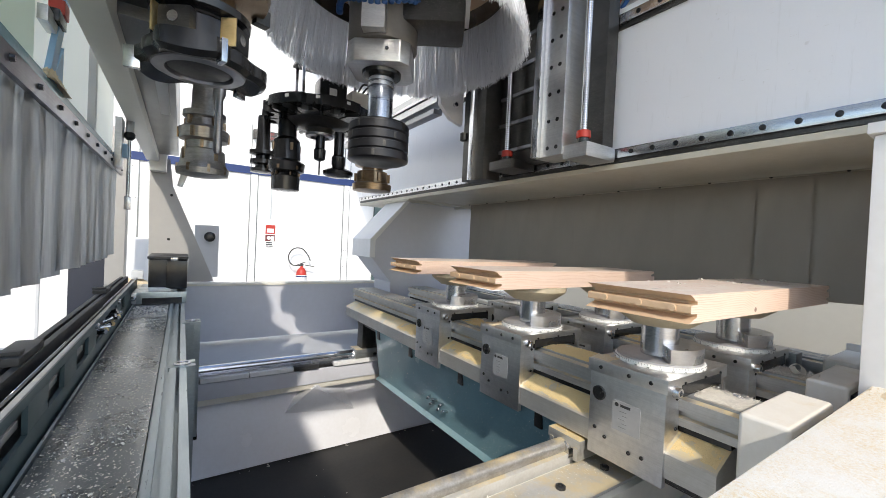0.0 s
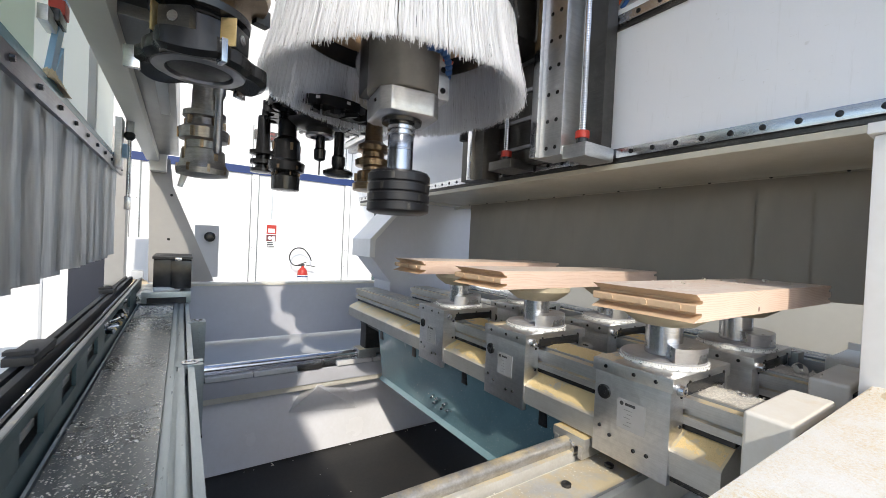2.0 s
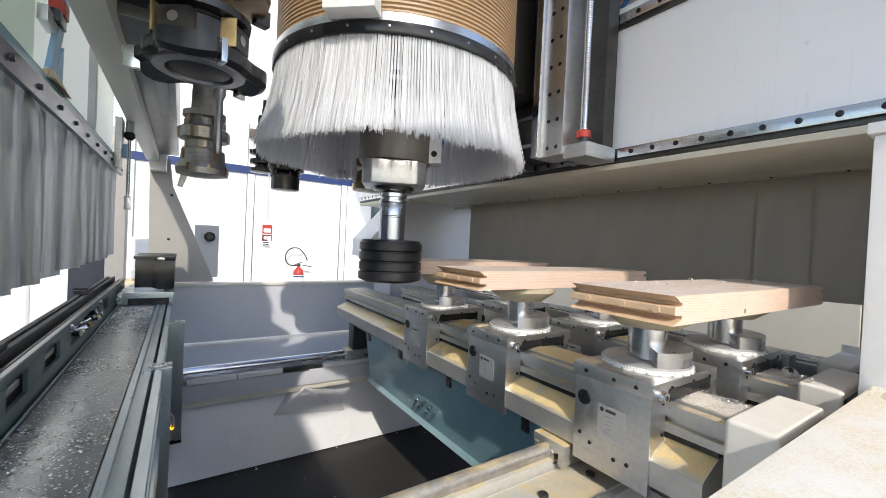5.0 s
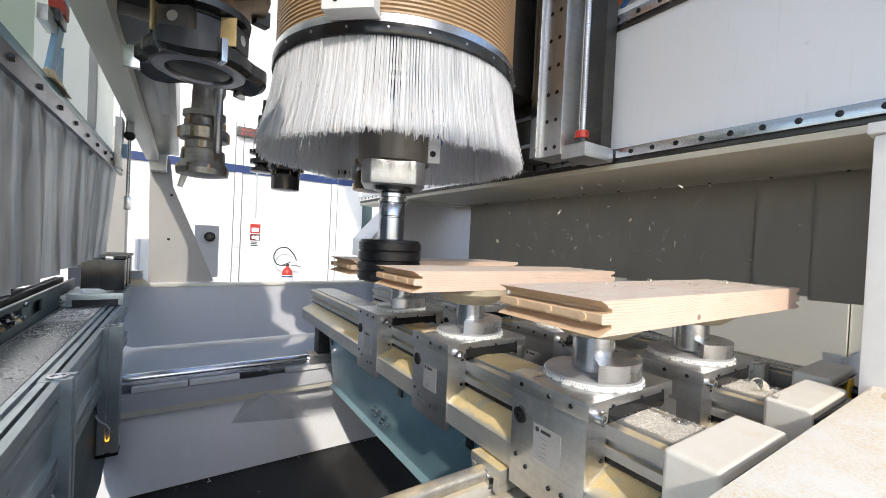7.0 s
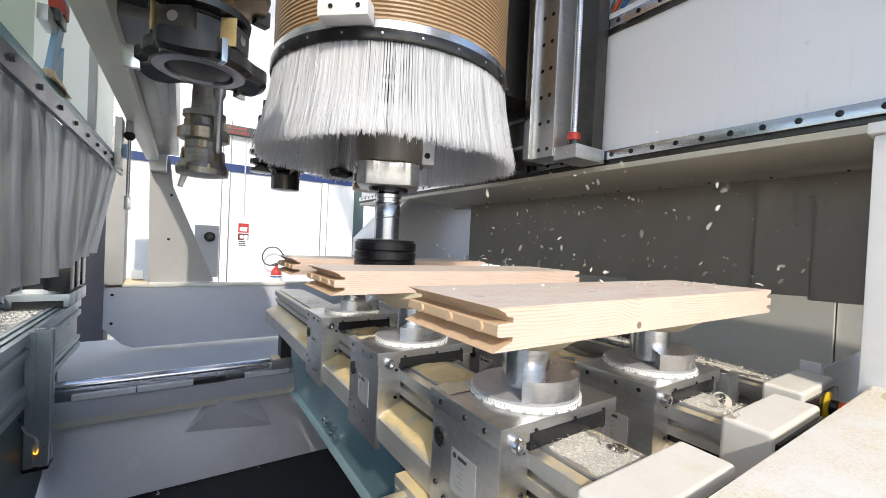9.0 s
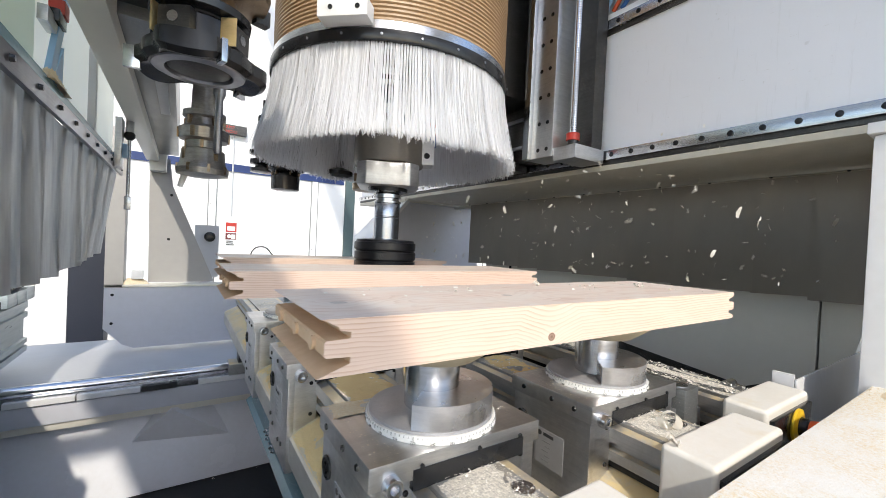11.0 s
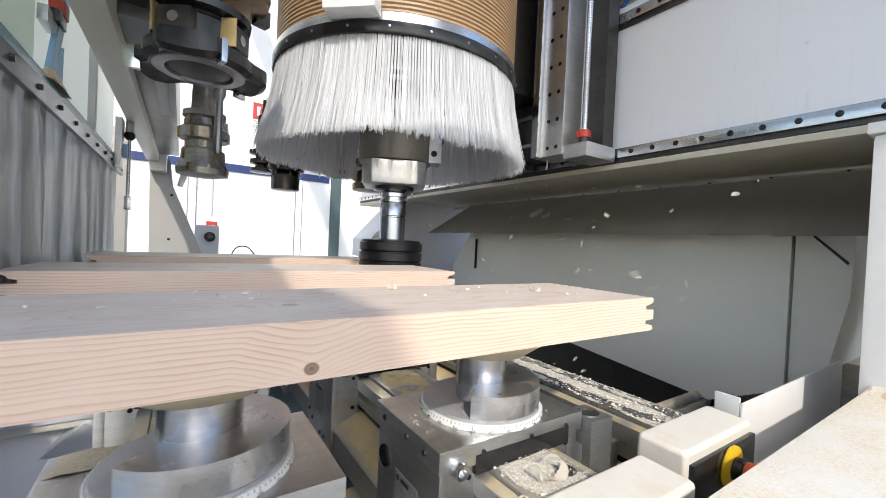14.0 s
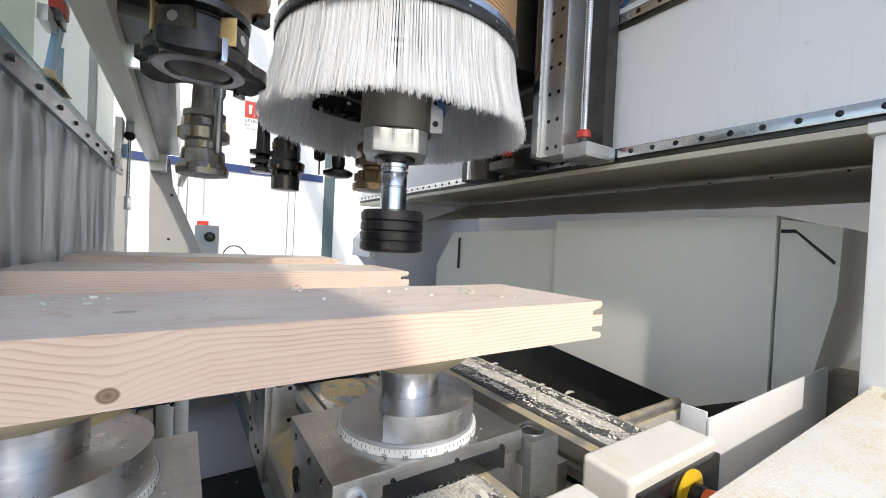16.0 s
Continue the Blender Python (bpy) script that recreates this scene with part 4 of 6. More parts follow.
# a further table beam beyond the left curtain
t = thing("table_beam", (-1.35, 0, 0), "cream-lit table beam farther along the bed", "table beam", "table beams across the bed")
part("profile", B(-0.08, 0.08, 0.3, 2.04, 0.80, 0.905, 0.006), ALU_DUSTY, t)
part("lower_beam", B(-0.11, 0.10, 0.32, 2.0, 0.745, 0.80, 0.006), ALU_DUSTY, t)


# ---- the timbers ----
def timber(y, mat, x0=0.727, x1=1.545, w=0.222, label="planed laminated pine window member with tongued ends"):
    """Three-ply pine member with grooved ends; the ends are cut along z."""
    z0, z1, n = 1.077, 1.129, 0.026
    L = [(x0 - 0.004, z0), (x0 + 0.008, z0 + 0.0045), (x0 + n, z0 + 0.0108), (x0 + n, z0 + 0.0166), (x0 + 0.004, z0 + 0.0175), (x0 + 0.002, z0 + 0.0193), (x0 + 0.002, z0 + 0.0309),
         (x0 + 0.004, z0 + 0.0327), (x0 + n, z0 + 0.0336), (x0 + n, z0 + 0.0394), (x0 + 0.016, z0 + 0.0412), (x0 + 0.014, z0 + 0.0448), (x0 + 0.002, z0 + 0.0507), (x0 - 0.002, z1)]
    Rr = [(x1 - 0.004, z0), (x1 - 0.001, z0 + 0.0036), (x1 - 0.004, z0 + 0.0081), (x1 - 0.022, z0 + 0.0112), (x1 - 0.022, z0 + 0.0166), (x1, z0 + 0.0175), (x1, z0 + 0.0327),
          (x1 - 0.022, z0 + 0.0336), (x1 - 0.022, z0 + 0.0394), (x1 - 0.005, z0 + 0.0430), (x1 - 0.001, z0 + 0.0475), (x1 - 0.003, z1)]
    bm = prism(bmesh.new(), L[::-1] + Rr, "y", -w / 2, w / 2)
    bmesh.ops.recalc_face_normals(bm, faces=bm.faces)
    for f in bm.faces:
        c = f.calc_center_median()
        if abs(f.normal.y) < 0.5 and (c.x < x0 + 0.05 or c.x > x1 - 0.05):
            f.material_index = 1
    t = thing("timber", (0, y + w / 2, 0), label, "timber", "timbers on the clamps")
    part("board", bm, (mat, ENDGRAIN), t)
    for k in (-0.075, -0.01, 0.065):
        part("dowel", cyl(bmesh.new(), (x0 - 0.0015, k, z0 + 0.0251), 0.0068, 0.028, "x", 16), ENDGRAIN, t, "round dowel end")
    return t


timber(0.340, PINE_KNOTTY, 0.757, 1.589, 0.214)
timber(0.832, PINE)
timber(1.316, PINE, 0.749)


# ---- loose chips lying about ----
def strewn(name, count, area, seed, label, size=(0.0015, 0.005), mat=None, clump=0.0):
    """Flat flakes lying on a level surface: area is x0, x1, y0, y1, z."""
    rnd = random.Random(seed)
    x0, x1, y0, y1, z = area
    verts, faces = [], []
    for _ in range(count):
        x, y = rnd.uniform(x0, x1), rnd.uniform(y0, y1)
        if clump and noise.noise(Vector((x * 9, y * 9, seed))) < clump * (rnd.random() - 0.3):
            continue
        s = rnd.uniform(*size) * (1 if rnd.random() < 0.9 else 1.7)
        a, q, tilt = rnd.random() * 6.28, rnd.uniform(0.35, 0.9), rnd.uniform(0, 0.5) * s
        o = len(verts)
        for k in range(5):
            b = a + k * 1.2566 + rnd.uniform(-0.4, 0.4)
            r = s * rnd.uniform(0.7, 1.1)
            u, v = r * math.cos(b), r * math.sin(b) * q
            verts.append((x + u * math.cos(a) - v * math.sin(a), y + u * math.sin(a) + v * math.cos(a), z + 0.0006 + tilt * (1 + math.sin(b))))
        faces.append((o, o + 1, o + 2, o + 3, o + 4))
    me = bpy.data.meshes.new(name)
    me.from_pydata(verts, [], faces)
    me.materials.append(mat or CHIP)
    return tagged(new(name, me), label, "wood chips", kind="stuff")


strewn("wood_chips", 6500, (-0.183, -0.044, 0.42, 2.4, 0.823), 1, "white wood chips scattered on the dark beam cover", (0.0006, 0.0026))
strewn("wood_chips", 1500, (-0.18, -0.046, 2.1, 2.4, 0.823), 2, "white wood chips scattered on the dark beam cover", (0.001, 0.005))
strewn("wood_chips", 6000, (1.645, 1.755, 0.35, 2.3, 0.9125 + DZ), 3, "dense pale chips along the beam cover", (0.0008, 0.0032))
strewn("wood_chips", 900, (XB1 - 0.05, XB1 + 0.055, 0.36, 1.9, 0.910 + DZ), 4, "fine pale chips on the beam cover", (0.0008, 0.0028))
strewn("wood_chips", 900, (XB2 - 0.055, XB2 + 0.055, 0.36, 1.9, 0.910 + DZ), 5, "fine pale chips on the beam cover", (0.0008, 0.003))
strewn("wood_chips", 260, (0.77, 1.58, 0.345, 0.55, 1.129), 6, "pale chips lying on the planed timber", (0.001, 0.004), None, 0.5)
strewn("wood_chips", 120, (-0.8, 3.0, 2.105, 2.13, 0.032), 7, "wood chips along the edge of the belt", (0.002, 0.008), None, 0.5)
strewn("wood_chips", 2600, (0.1, 2.2, 0.517, 0.63, 0.668), 9, "fine pale chips along the near rail foot", (0.0006, 0.0022), None, 0.4)
strewn("wood_chips", 40, (-0.8, 3.0, 1.2, 2.1, 0.032), 8, "few wood chips on the black belt", (0.0015, 0.004))
for k, (x, y) in enumerate((x, y) for x in UNIT_Y for y in UNIT_Y[x][:2]):
    strewn("wood_chips", 1500, (x - 0.13, x + 0.125, y - 0.088, y + 0.088, 0.952 + DZ), 20 + k, "fine chips on the clamp's top plate", (0.0004, 0.0014), None, 0.4)


def layer(x0, x1, y0, y1, z, h, seed, slope=0.0, mat=None):
    """An uneven layer of sawdust on a strip, thinning out in patches."""
    bm = bmesh.new()
    nx, ny = max(6, int((x1 - x0) / 0.004)), int((y1 - y0) / 0.004)
    rows = []
    for j in range(ny + 1):
        row = []
        for i in range(nx + 1):
            x, y = x0 + (x1 - x0) * i / nx, y0 + (y1 - y0) * j / ny
            edge = min(1.0, 4 * min(i / nx, 1 - i / nx) + 0.25)
            n = noise.noise(Vector((x * 18, y * 18, seed))) + 0.5 * noise.noise(Vector((x * 60, y * 60, seed))) + 0.35 * noise.noise(Vector((x * 190, y * 190, seed)))
            row.append(bm.verts.new((x, y, z + slope * (x - x0) - 0.0012 + h * edge * (0.55 + 0.6 * n))))
        rows.append(row)
    for j in range(ny):
        for i in range(nx):
            bm.faces.new((rows[j][i], rows[j][i + 1], rows[j + 1][i + 1], rows[j + 1][i]))
    return single("sawdust_layer", bm, mat or YELLOWDUST, (0, 0, 0), "layer of yellow sawdust on a table beam", "sawdust", kind="stuff")


for j, x in enumerate((XB1, XB2)):
    u = UNIT_Y[x]
    for k, (y0, y1) in enumerate(((u[0] + 0.097, u[1] - 0.097), (u[1] + 0.097, u[2] - 0.097), (u[2] + 0.098, u[2] + 0.30))):
        layer(x - 0.055, x + 0.055, y0, y1, 0.910 + DZ, (0.006, 0.003)[j] - 0.001 * k, 5 + k + 20 * j)
        layer(x - 0.125, x - 0.061, y0, y1, 0.8035 + DZ, (0.006, 0.005)[j], 15 + k + 20 * j, 0.45)
    layer(x - 0.054, x + 0.054, 0.305, u[0] - 0.098, 0.910 + DZ, 0.0046, 51 + j, 0.0, PALEDUST)
    strewn("wood_chips", 700, (x - 0.054, x + 0.053, 0.31, u[0] - 0.098, 0.9135 + DZ), 52 + j, "fine pale chips on the beam cover", (0.0005, 0.0016))
layer(XB1 - 0.125, XB1 - 0.061, 0.325, UNIT_Y[XB1][0] - 0.095, 0.8035 + DZ, 0.004, 45, 0.45)
for y in UNIT_Y[XB1][:2]:
    layer(XB1 - 0.138, XB1 - 0.03, y + 0.045, y + 0.094, 0.952 + DZ, 0.0046, int(y * 100), 0.0, SAWDUST)
layer(XB1 - 0.14, XB1 - 0.03, 0.61, 0.70, 0.742 + DZ, 0.004, 46)
for x0, x1, h in ((1.648, 1.682, 0.0020), (1.686, 1.728, 0.0042), (1.732, 1.752, 0.0018)):
    layer(x0, x1, 0.345, 2.3, 0.910 + DZ, h, int(x0 * 100), 0.0, PALEDUST)
for x in (XB1 + 0.04, XB2 + 0.03):
    t = thing("cover_bore", (x, 0.345, 0.9 + DZ), "round countersunk bore in a beam cover", "bore", "bores in the covers")
    part("bore_ring", lathe(bmesh.new(), [(0.0125, 0.0134), (0.0150, 0.0134), (0.0152, 0.0128), (0.0150, 0.011)], 28), STEEL, t)
    part("bore_floor", cyl(bmesh.new(), (0, 0, 0.0112), 0.0125, 0.002, seg=24), IRON, t)


def shaving(x, y, z, turn, size, label):
    """A curled plane shaving: a thin ribbon wound into loose loops."""
    t = thing("wood_shaving", pose(x, y, z, 0, 0, turn), label, "shaving", "curled shavings")
    bm = bmesh.new()
    n, last = 46, None
    for i in range(n):
        k = i / (n - 1)
        a = k * 9.5
        r = size * (0.32 + 0.55 * abs(math.sin(k * 2.6)))
        c = Vector((size * 2.2 * (k - 0.5) + r * 0.5 * math.cos(a), r * 0.8 * math.sin(a * 0.8), 0.004 + size * 0.55 * (1 + math.sin(a)) * (0.5 + 0.5 * math.sin(k * 3.14))))
        w = size * 0.2 * (0.35 + math.sin(3.14 * k))
        d = Vector((0.2 * math.sin(a), 0.8, 0.5 * math.cos(a))).normalized() * w
        cur = (bm.verts.new(c - d), bm.verts.new(c + d))
        if last:
            bm.faces.new((last[0], last[1], cur[1], cur[0]))
        last = cur
    bmesh.ops.solidify(bm, geom=list(bm.faces), thickness=0.0006)
    low = min(v.co.z for v in bm.verts)
    bmesh.ops.translate(bm, vec=(0, 0, -low), verts=bm.verts)
    part("ribbon", bm, CHIP, t)
    return t


shaving(1.362, 0.345, 0.9125 + DZ, 25, 0.025, "white curled wood shaving on the beam cover")
shaving(1.262, 0.285, 0.9225, 80, 0.014, "small white curled shaving on the end cover")
shaving(1.43, 0.45, 1.1295, 10, 0.010, "small pale shaving on the timber")
shaving(1.21, 0.52, 1.1295, 60, 0.009, "small pale shaving on the timber")
# ---- the gantry ----
GX = 1.30  # face of the cross beam
t = rides(thing("cross_beam", (0, 0, 0), "large white painted steel gantry cross beam with linear rails", "gantry beam", kind="structure"))
bm = B(GX, 1.72, 0.14, 3.3, 1.515, 2.08, 0.006)
part("box_beam", bm, BEAMFACE, t, "dented white plate face")
# unseen sheet with its bracket and stays, added to keep sun off the beam face
part("shade_sheet", B(0.70, 1.28, -1.70, 1.28, 2.60, 2.63, 0.004), WHITE, t, "added white sheet over the head, out of view, that shades the beam")
part("shade_bracket", B(1.28, 1.72, 0.2, 1.2, 2.60, 2.63, 0.004), WHITE, t)
# added panels out of view shade bed and timber; the gap leaves a stripe
for x0, x1 in ((-2.6, -1.44), (-1.26, -0.48)):
    part("shade_panel", B(x0, x1, -1.75, 0.75, 2.60, 2.63, 0.004), WHITE, t, "added white panel, out of view, that shades bed and timber")
part("shade_rail", B(-2.6, 1.72, -0.70, -0.62, 2.63, 2.70, 0.004), WHITE, t, "added rail that joins the unseen shade panels")
for y in (0.25, 1.1):
    part("shade_stay", B(1.60, 1.66, y, y + 0.06, 2.08, 2.60, 0.004), WHITE, t)
part("bottom_plate", B(GX - 0.012, 1.80, 0.14, 3.3, 1.495, 1.515, 0.003), UNDERSIDE, t, "dusty grey-cream bottom plate, darkened as it faces down")
part("back_lip", B(1.775, 1.80, 0.14, 3.3, 1.47, 1.495, 0.002), CREAM, t)
for z in (1.545, 2.025):
    rail = part("linear_rail", B(GX - 0.022, GX - 0.001, 0.14, 3.3, z - 0.014, z + 0.020, 0.003), STEEL, t, "ground steel linear rail")
    part("rail_seat", B(GX - 0.010, GX - 0.0005, 0.14, 3.3, z - 0.028, z - 0.0145, 0.001), IRON, t, "dark rail seat")
    for k in range(42):
        shared("bolt_head", ("railbolt",), lambda: lathe(bmesh.new(), [(0.008, -0.001), (0.008, 0.0015), (0.007, 0.0018), (0.002, 0.0018)], 14), BLACK, rail, pose(GX - 0.0222, 0.20 + 0.074 * k, z + 0.003, 0, -90))
for k in range(12):
    shared("plate_bolt", ("platebolt",), lambda: lathe(bmesh.new(), [(0.005, -0.001), (0.005, 0.003), (0.003, 0.004)], 10), IRON, t, pose(1.77, 0.35 + 0.2 * k, 1.4945, 180))
t = rides(thing("gantry_post", (0, 0, 0), "white painted gantry post with sawdust on its foot ledge", "gantry post", kind="structure"))
part("post", B(1.20, 1.80, -0.7, 0.205, 0.55, 1.47, 0.014), WHITE, t)
part("top_flange", B(1.19, 1.80, -0.7, 0.212, 1.47, 1.494, 0.004), WHITE, t)
part("ledge", B(0.30, 1.22, -0.7, 0.185, 0.80, 0.948, 0.010), LEDGE, t, "flat ledge strewn with sawdust")
part("leg", B(0.34, 1.76, -0.66, 0.14, 0.0, 0.80, 0.006), WHITE, t)


def heap(name, x, y, z, rx, ry, h, label, seed, n=60):
    """A loose heap of sawdust: a bumpy mound and flakes round it, as one mesh of stuff."""
    rnd = random.Random(seed)
    bm = bmesh.new()
    bmesh.ops.create_grid(bm, x_segments=26, y_segments=26, size=1)
    for v in list(bm.verts):
        r = math.hypot(v.co.x, v.co.y)
        k = max(0, 1 - r ** 1.5) * (0.75 + 0.5 * noise.noise(Vector((v.co.x * 3, v.co.y * 3, seed))))
        v.co = Vector((v.co.x * rx, v.co.y * ry, h * k + 0.006 * noise.noise(Vector((v.co.x * 14, v.co.y * 14, seed))) * min(1, k * 4) - (0.004 if k < 0.02 else 0)))
    for _ in range(n):
        a, r = rnd.random() * 6.28, rnd.random() ** 0.6 * 1.1
        s = rnd.uniform(0.0005, 0.0013)
        m = Matrix.Translation((rx * r * math.cos(a), ry * r * math.sin(a), max(0, h * (1 - r)) + 0.002)) @ Euler((rnd.random() * 6, rnd.random() * 6, rnd.random() * 6)).to_matrix().to_4x4()
        vs = [bm.verts.new(m @ Vector(p)) for p in ((-s, -s * 0.4, 0), (s, -s * 0.5, 0.001), (s, s * 0.5, 0), (-s, s * 0.4, 0.001))]
        bm.faces.new(vs)
    return single(name, bm, SAWDUST, (x, y, z), label, "sawdust", kind="stuff")


rides(heap("sawdust_heap", 1.14, 0.025, 0.9465, 0.10, 0.145, 0.028, "loose heap of pale sawdust against the white post", 3, 2200))

t = rides(thing("gantry_far_leg", (0, 0, 0), "grey and white painted far leg of the gantry", "gantry leg", kind="structure"))
part("plate", prism(bmesh.new(), [(1.25, 0.62), (1.25, 0.905), (1.097, 1.082), (1.097, 1.20), (1.369, 1.506), (2.03, 1.506), (2.03, 0.62)], "y", 2.55, 2.83), GREY, t, "grey chamfered leg plate")
part("edge_face", prism(bmesh.new(), [(1.062, 1.082), (1.062, 1.206), (1.345, 1.513), (1.369, 1.506), (1.10, 1.20), (1.10, 1.082)], "y", 2.50, 2.83), WHITE, t, "white edge of the leg")
part("top_flange", B(1.305, 2.06, 2.45, 2.86, 1.487, 1.513, 0.004), CREAM, t)
low = part("low_panel", prism(bmesh.new(), [(-0.27, 0.539), (-0.354, 0.633), (-0.354, 0.8625), (1.50, 0.8625), (1.50, 0.512), (-0.216, 0.512)], "y", 2.87, 2.93), GREY, t, "low grey panel across the bed")
part("cap", B(-0.354, 1.50, 2.86, 2.95, 0.864, 0.880, 0.003), CREAM, t)
gus = part("gusset", prism(bmesh.new(), [(-0.162, 0.882), (-0.175, 1.632), (-0.074, 1.632), (-0.054, 1.47), (0.182, 0.882)], "y", 2.955, 2.972), LEGGREY, t, "triangular gusset plate")
for x, z in ((-0.061, 1.416), (-0.068, 1.146)):
    screw(gus, x, 2.954, z, "-y", 0.008)
for z in (0.66, 0.822):
    screw(low, -0.317, 2.869, z, "-y", 0.008)
# cream-white column, given the darker grey for the shade on it
part("column", B(-0.354, -0.27, 2.86, 2.99, 0.8625, 1.767, 0.004), LEGGREY, t)
part("stop_block", B(-0.236, -0.182, 2.87, 2.92, 0.91, 0.957, 0.003), TRIMGREY, t)
t = rides(thing("foot_switch_box", (0.1485, 3.27, 1.13), "light grey control plate with a black rotary knob", "control box"))
part("plate", B(-0.074, 0.074, -0.01, 0.03, -0.25, 0.119, 0.003), TRIMGREY, t)
part("knob", lathe(bmesh.new(), [(0.035, 0), (0.035, 0.013), (0.024, 0.018), (0.021, 0.03), (0.013, 0.031)], 28), BLACK, t, "round black knob", pose(0.016, -0.01, 0.038, 90))
part("stand", B(-0.03, 0.03, 0.0, 0.03, -1.13, -0.25, 0.003), TRIMGREY, t)
t = rides(thing("dark_cabinet", (-0.555, 3.71, 0), "tall dark navy cabinet side beside the machine", "cabinet"))
part("body", B(-0.083, 0.113, -0.08, 0.13, 0.0, 1.74, 0.006), NAVY, t)
part("door_edge", B(0.05, 0.056, -0.064, -0.06, 0.1, 1.55, 0.001), IRON, t)
part("handle", B(-0.02, 0.0, -0.08, -0.06, 0.95, 1.06, 0.004), IRON, t)
rides(heap("sawdust_heap", -0.225, 2.90, 0.879, 0.075, 0.035, 0.05, "heap of sawdust on the leg's cap", 11, 60))

# ---- left guard and upper beam ----
XL = -0.22
t = rides(thing("left_guard", (0, 0, 0), "cream guard panel with clear window and steel rail", "guard", kind="structure"))
part("edge_rail", B(XL - 0.022, XL + 0.004, 0.74, 2.12, 1.455, 1.475, 0.003), TEAL, t, "glassy teal edge rail")
band = part("clamp_band", B(XL - 0.004, XL + 0.006, 0.74, 2.12, 1.418, 1.455, 0.002), RAIL, t, "dark clamping band")
for k in range(10):
    shared("band_bolt", ("bandbolt",), lambda: cyl(bmesh.new(), (0, 0, 0), 0.006, 0.006, "z", 6, 0.005), BLACK, band, pose(XL + 0.006, 0.826 + 0.138 * k, 1.437, 0, 90))
part("panel", B(XL - 0.05, XL - 0.03, 0.74, 2.12, 1.475, 2.5, 0.002), GUARD, t, "hazy cream guard sheet")
part("window_sheet", B(XL - 0.028, XL - 0.024, 0.74, 1.06, 1.475, 2.5, 0.001), FROST, t, "hazy clear sheet")
part("panel_edge", B(XL - 0.03, XL - 0.012, 1.60, 1.63, 1.475, 2.5, 0.002), TRIMGREY, t)
strut = part("strut", prism(bmesh.new(), [(1.06, 1.48), (1.09, 1.48), (1.19, 1.66), (1.24, 1.80), (1.21, 1.80), (1.15, 1.66)], "x", XL - 0.012, XL - 0.002), SKYBLUE, t, "light blue bent strut")
part("strut_gusset", prism(bmesh.new(), [(1.09, 1.48), (1.17, 1.48), (1.175, 1.58)], "x", XL - 0.01, XL - 0.004), SKYBLUE, t)
part("switch", B(XL - 0.02, XL + 0.006, 1.12, 1.16, 1.63, 1.66, 0.004), RED, t, "red and black safety switch")
part("switch_body", B(XL - 0.02, XL + 0.004, 1.09, 1.15, 1.605, 1.629, 0.003), BLACK, t)
part("switch_bracket", B(XL - 0.02, XL - 0.004, 1.05, 1.12, 1.585, 1.615, 0.002), ALU, t)
rides(heap("sawdust_heap", XL - 0.004, 1.08, 1.474, 0.02, 0.07, 0.035, "sawdust heap on the guard rail", 17, 40))
t = rides(thing("gas_spring", (-0.175, 1.9, 1.29), "slim gas spring hanging on the guard", "gas spring"))
part("rod", cyl(bmesh.new(), (0, 0, 0.0), 0.006, 0.28, seg=14), STEEL, t)
part("tube", cyl(bmesh.new(), (0, 0, 0.26), 0.013, 0.3, seg=18), TRIMGREY, t)
part("boot", lathe(bmesh.new(), [(0.008, 0.24), (0.017, 0.25), (0.017, 0.262), (0.010, 0.275)], 18), RUBBER, t)
part("end_fork", B(-0.010, 0.010, -0.012, 0.012, -0.02, 0.03, 0.003), STEEL, t)
t = rides(thing("guard_hinge", (-0.20, 1.88, 1.42), "steel hinge plate with a light blue bolt block", "hinge"))
part("plate", B(-0.012, 0.008, -0.04, 0.04, 0, 0.18, 0.003), ALU, t)
part("block", B(0.008, 0.022, -0.02, 0.02, 0.04, 0.09, 0.003), SKYBLUE, t)
t = rides(thing("upper_beam", (0, 0, 0), "cream painted box beam over the tool store", "beam", kind="structure"))
part("box", B(-0.185, -0.125, 0.62, 2.86, 1.60, 1.95, 0.005), HOUSE, t)
part("end_block", B(-0.172, -0.088, 2.862, 2.95, 1.545, 1.70, 0.012), HOUSE, t, "rounded cream end block")
part("side_sheet", B(-0.125, -0.03, 1.05, 2.80, 1.635, 1.90, 0.003), POSTGREY, t, "grey sheet of the tool store")
# dark solid put in for the shade of an open recess
part("recess_shade", B(-0.125, -0.06, 0.62, 1.05, 1.66, 1.9, 0.003), IRON, t)


# ---- curtains ----
def strip(name, y, w, length, hinge, label, group, hang=0.0, mat=None, wave=0.006, cupped=0.004, vary=0.03):
    """One hanging vinyl strip; origin on its upper edge."""
    bm = bmesh.new()
    n, m = 8, 14
    ph, cup = random.random() * 6, random.uniform(-cupped, cupped)
    low = length * random.uniform(1 - vary, 1 + vary)
    grid = [[bm.verts.new((wave * math.sin(ph + 2.2 * i / n + 2.0 * j / m) * (j / m) + cup * math.sin(math.pi * i / n) * (0.3 + j / m), -w / 2 + w * i / n + hang * j / m, -(low + 0.008 * i / n) * j / m)) for i in range(n + 1)] for j in range(m + 1)]
    for j in range(m):
        for i in range(n):
            bm.faces.new((grid[j][i], grid[j][i + 1], grid[j + 1][i + 1], grid[j + 1][i]))
    bmesh.ops.solidify(bm, geom=list(bm.faces), thickness=0.003)
    return rides(single(name, bm, mat or VINYL, (hinge[0], y, hinge[1]), label, "curtain strip", group))


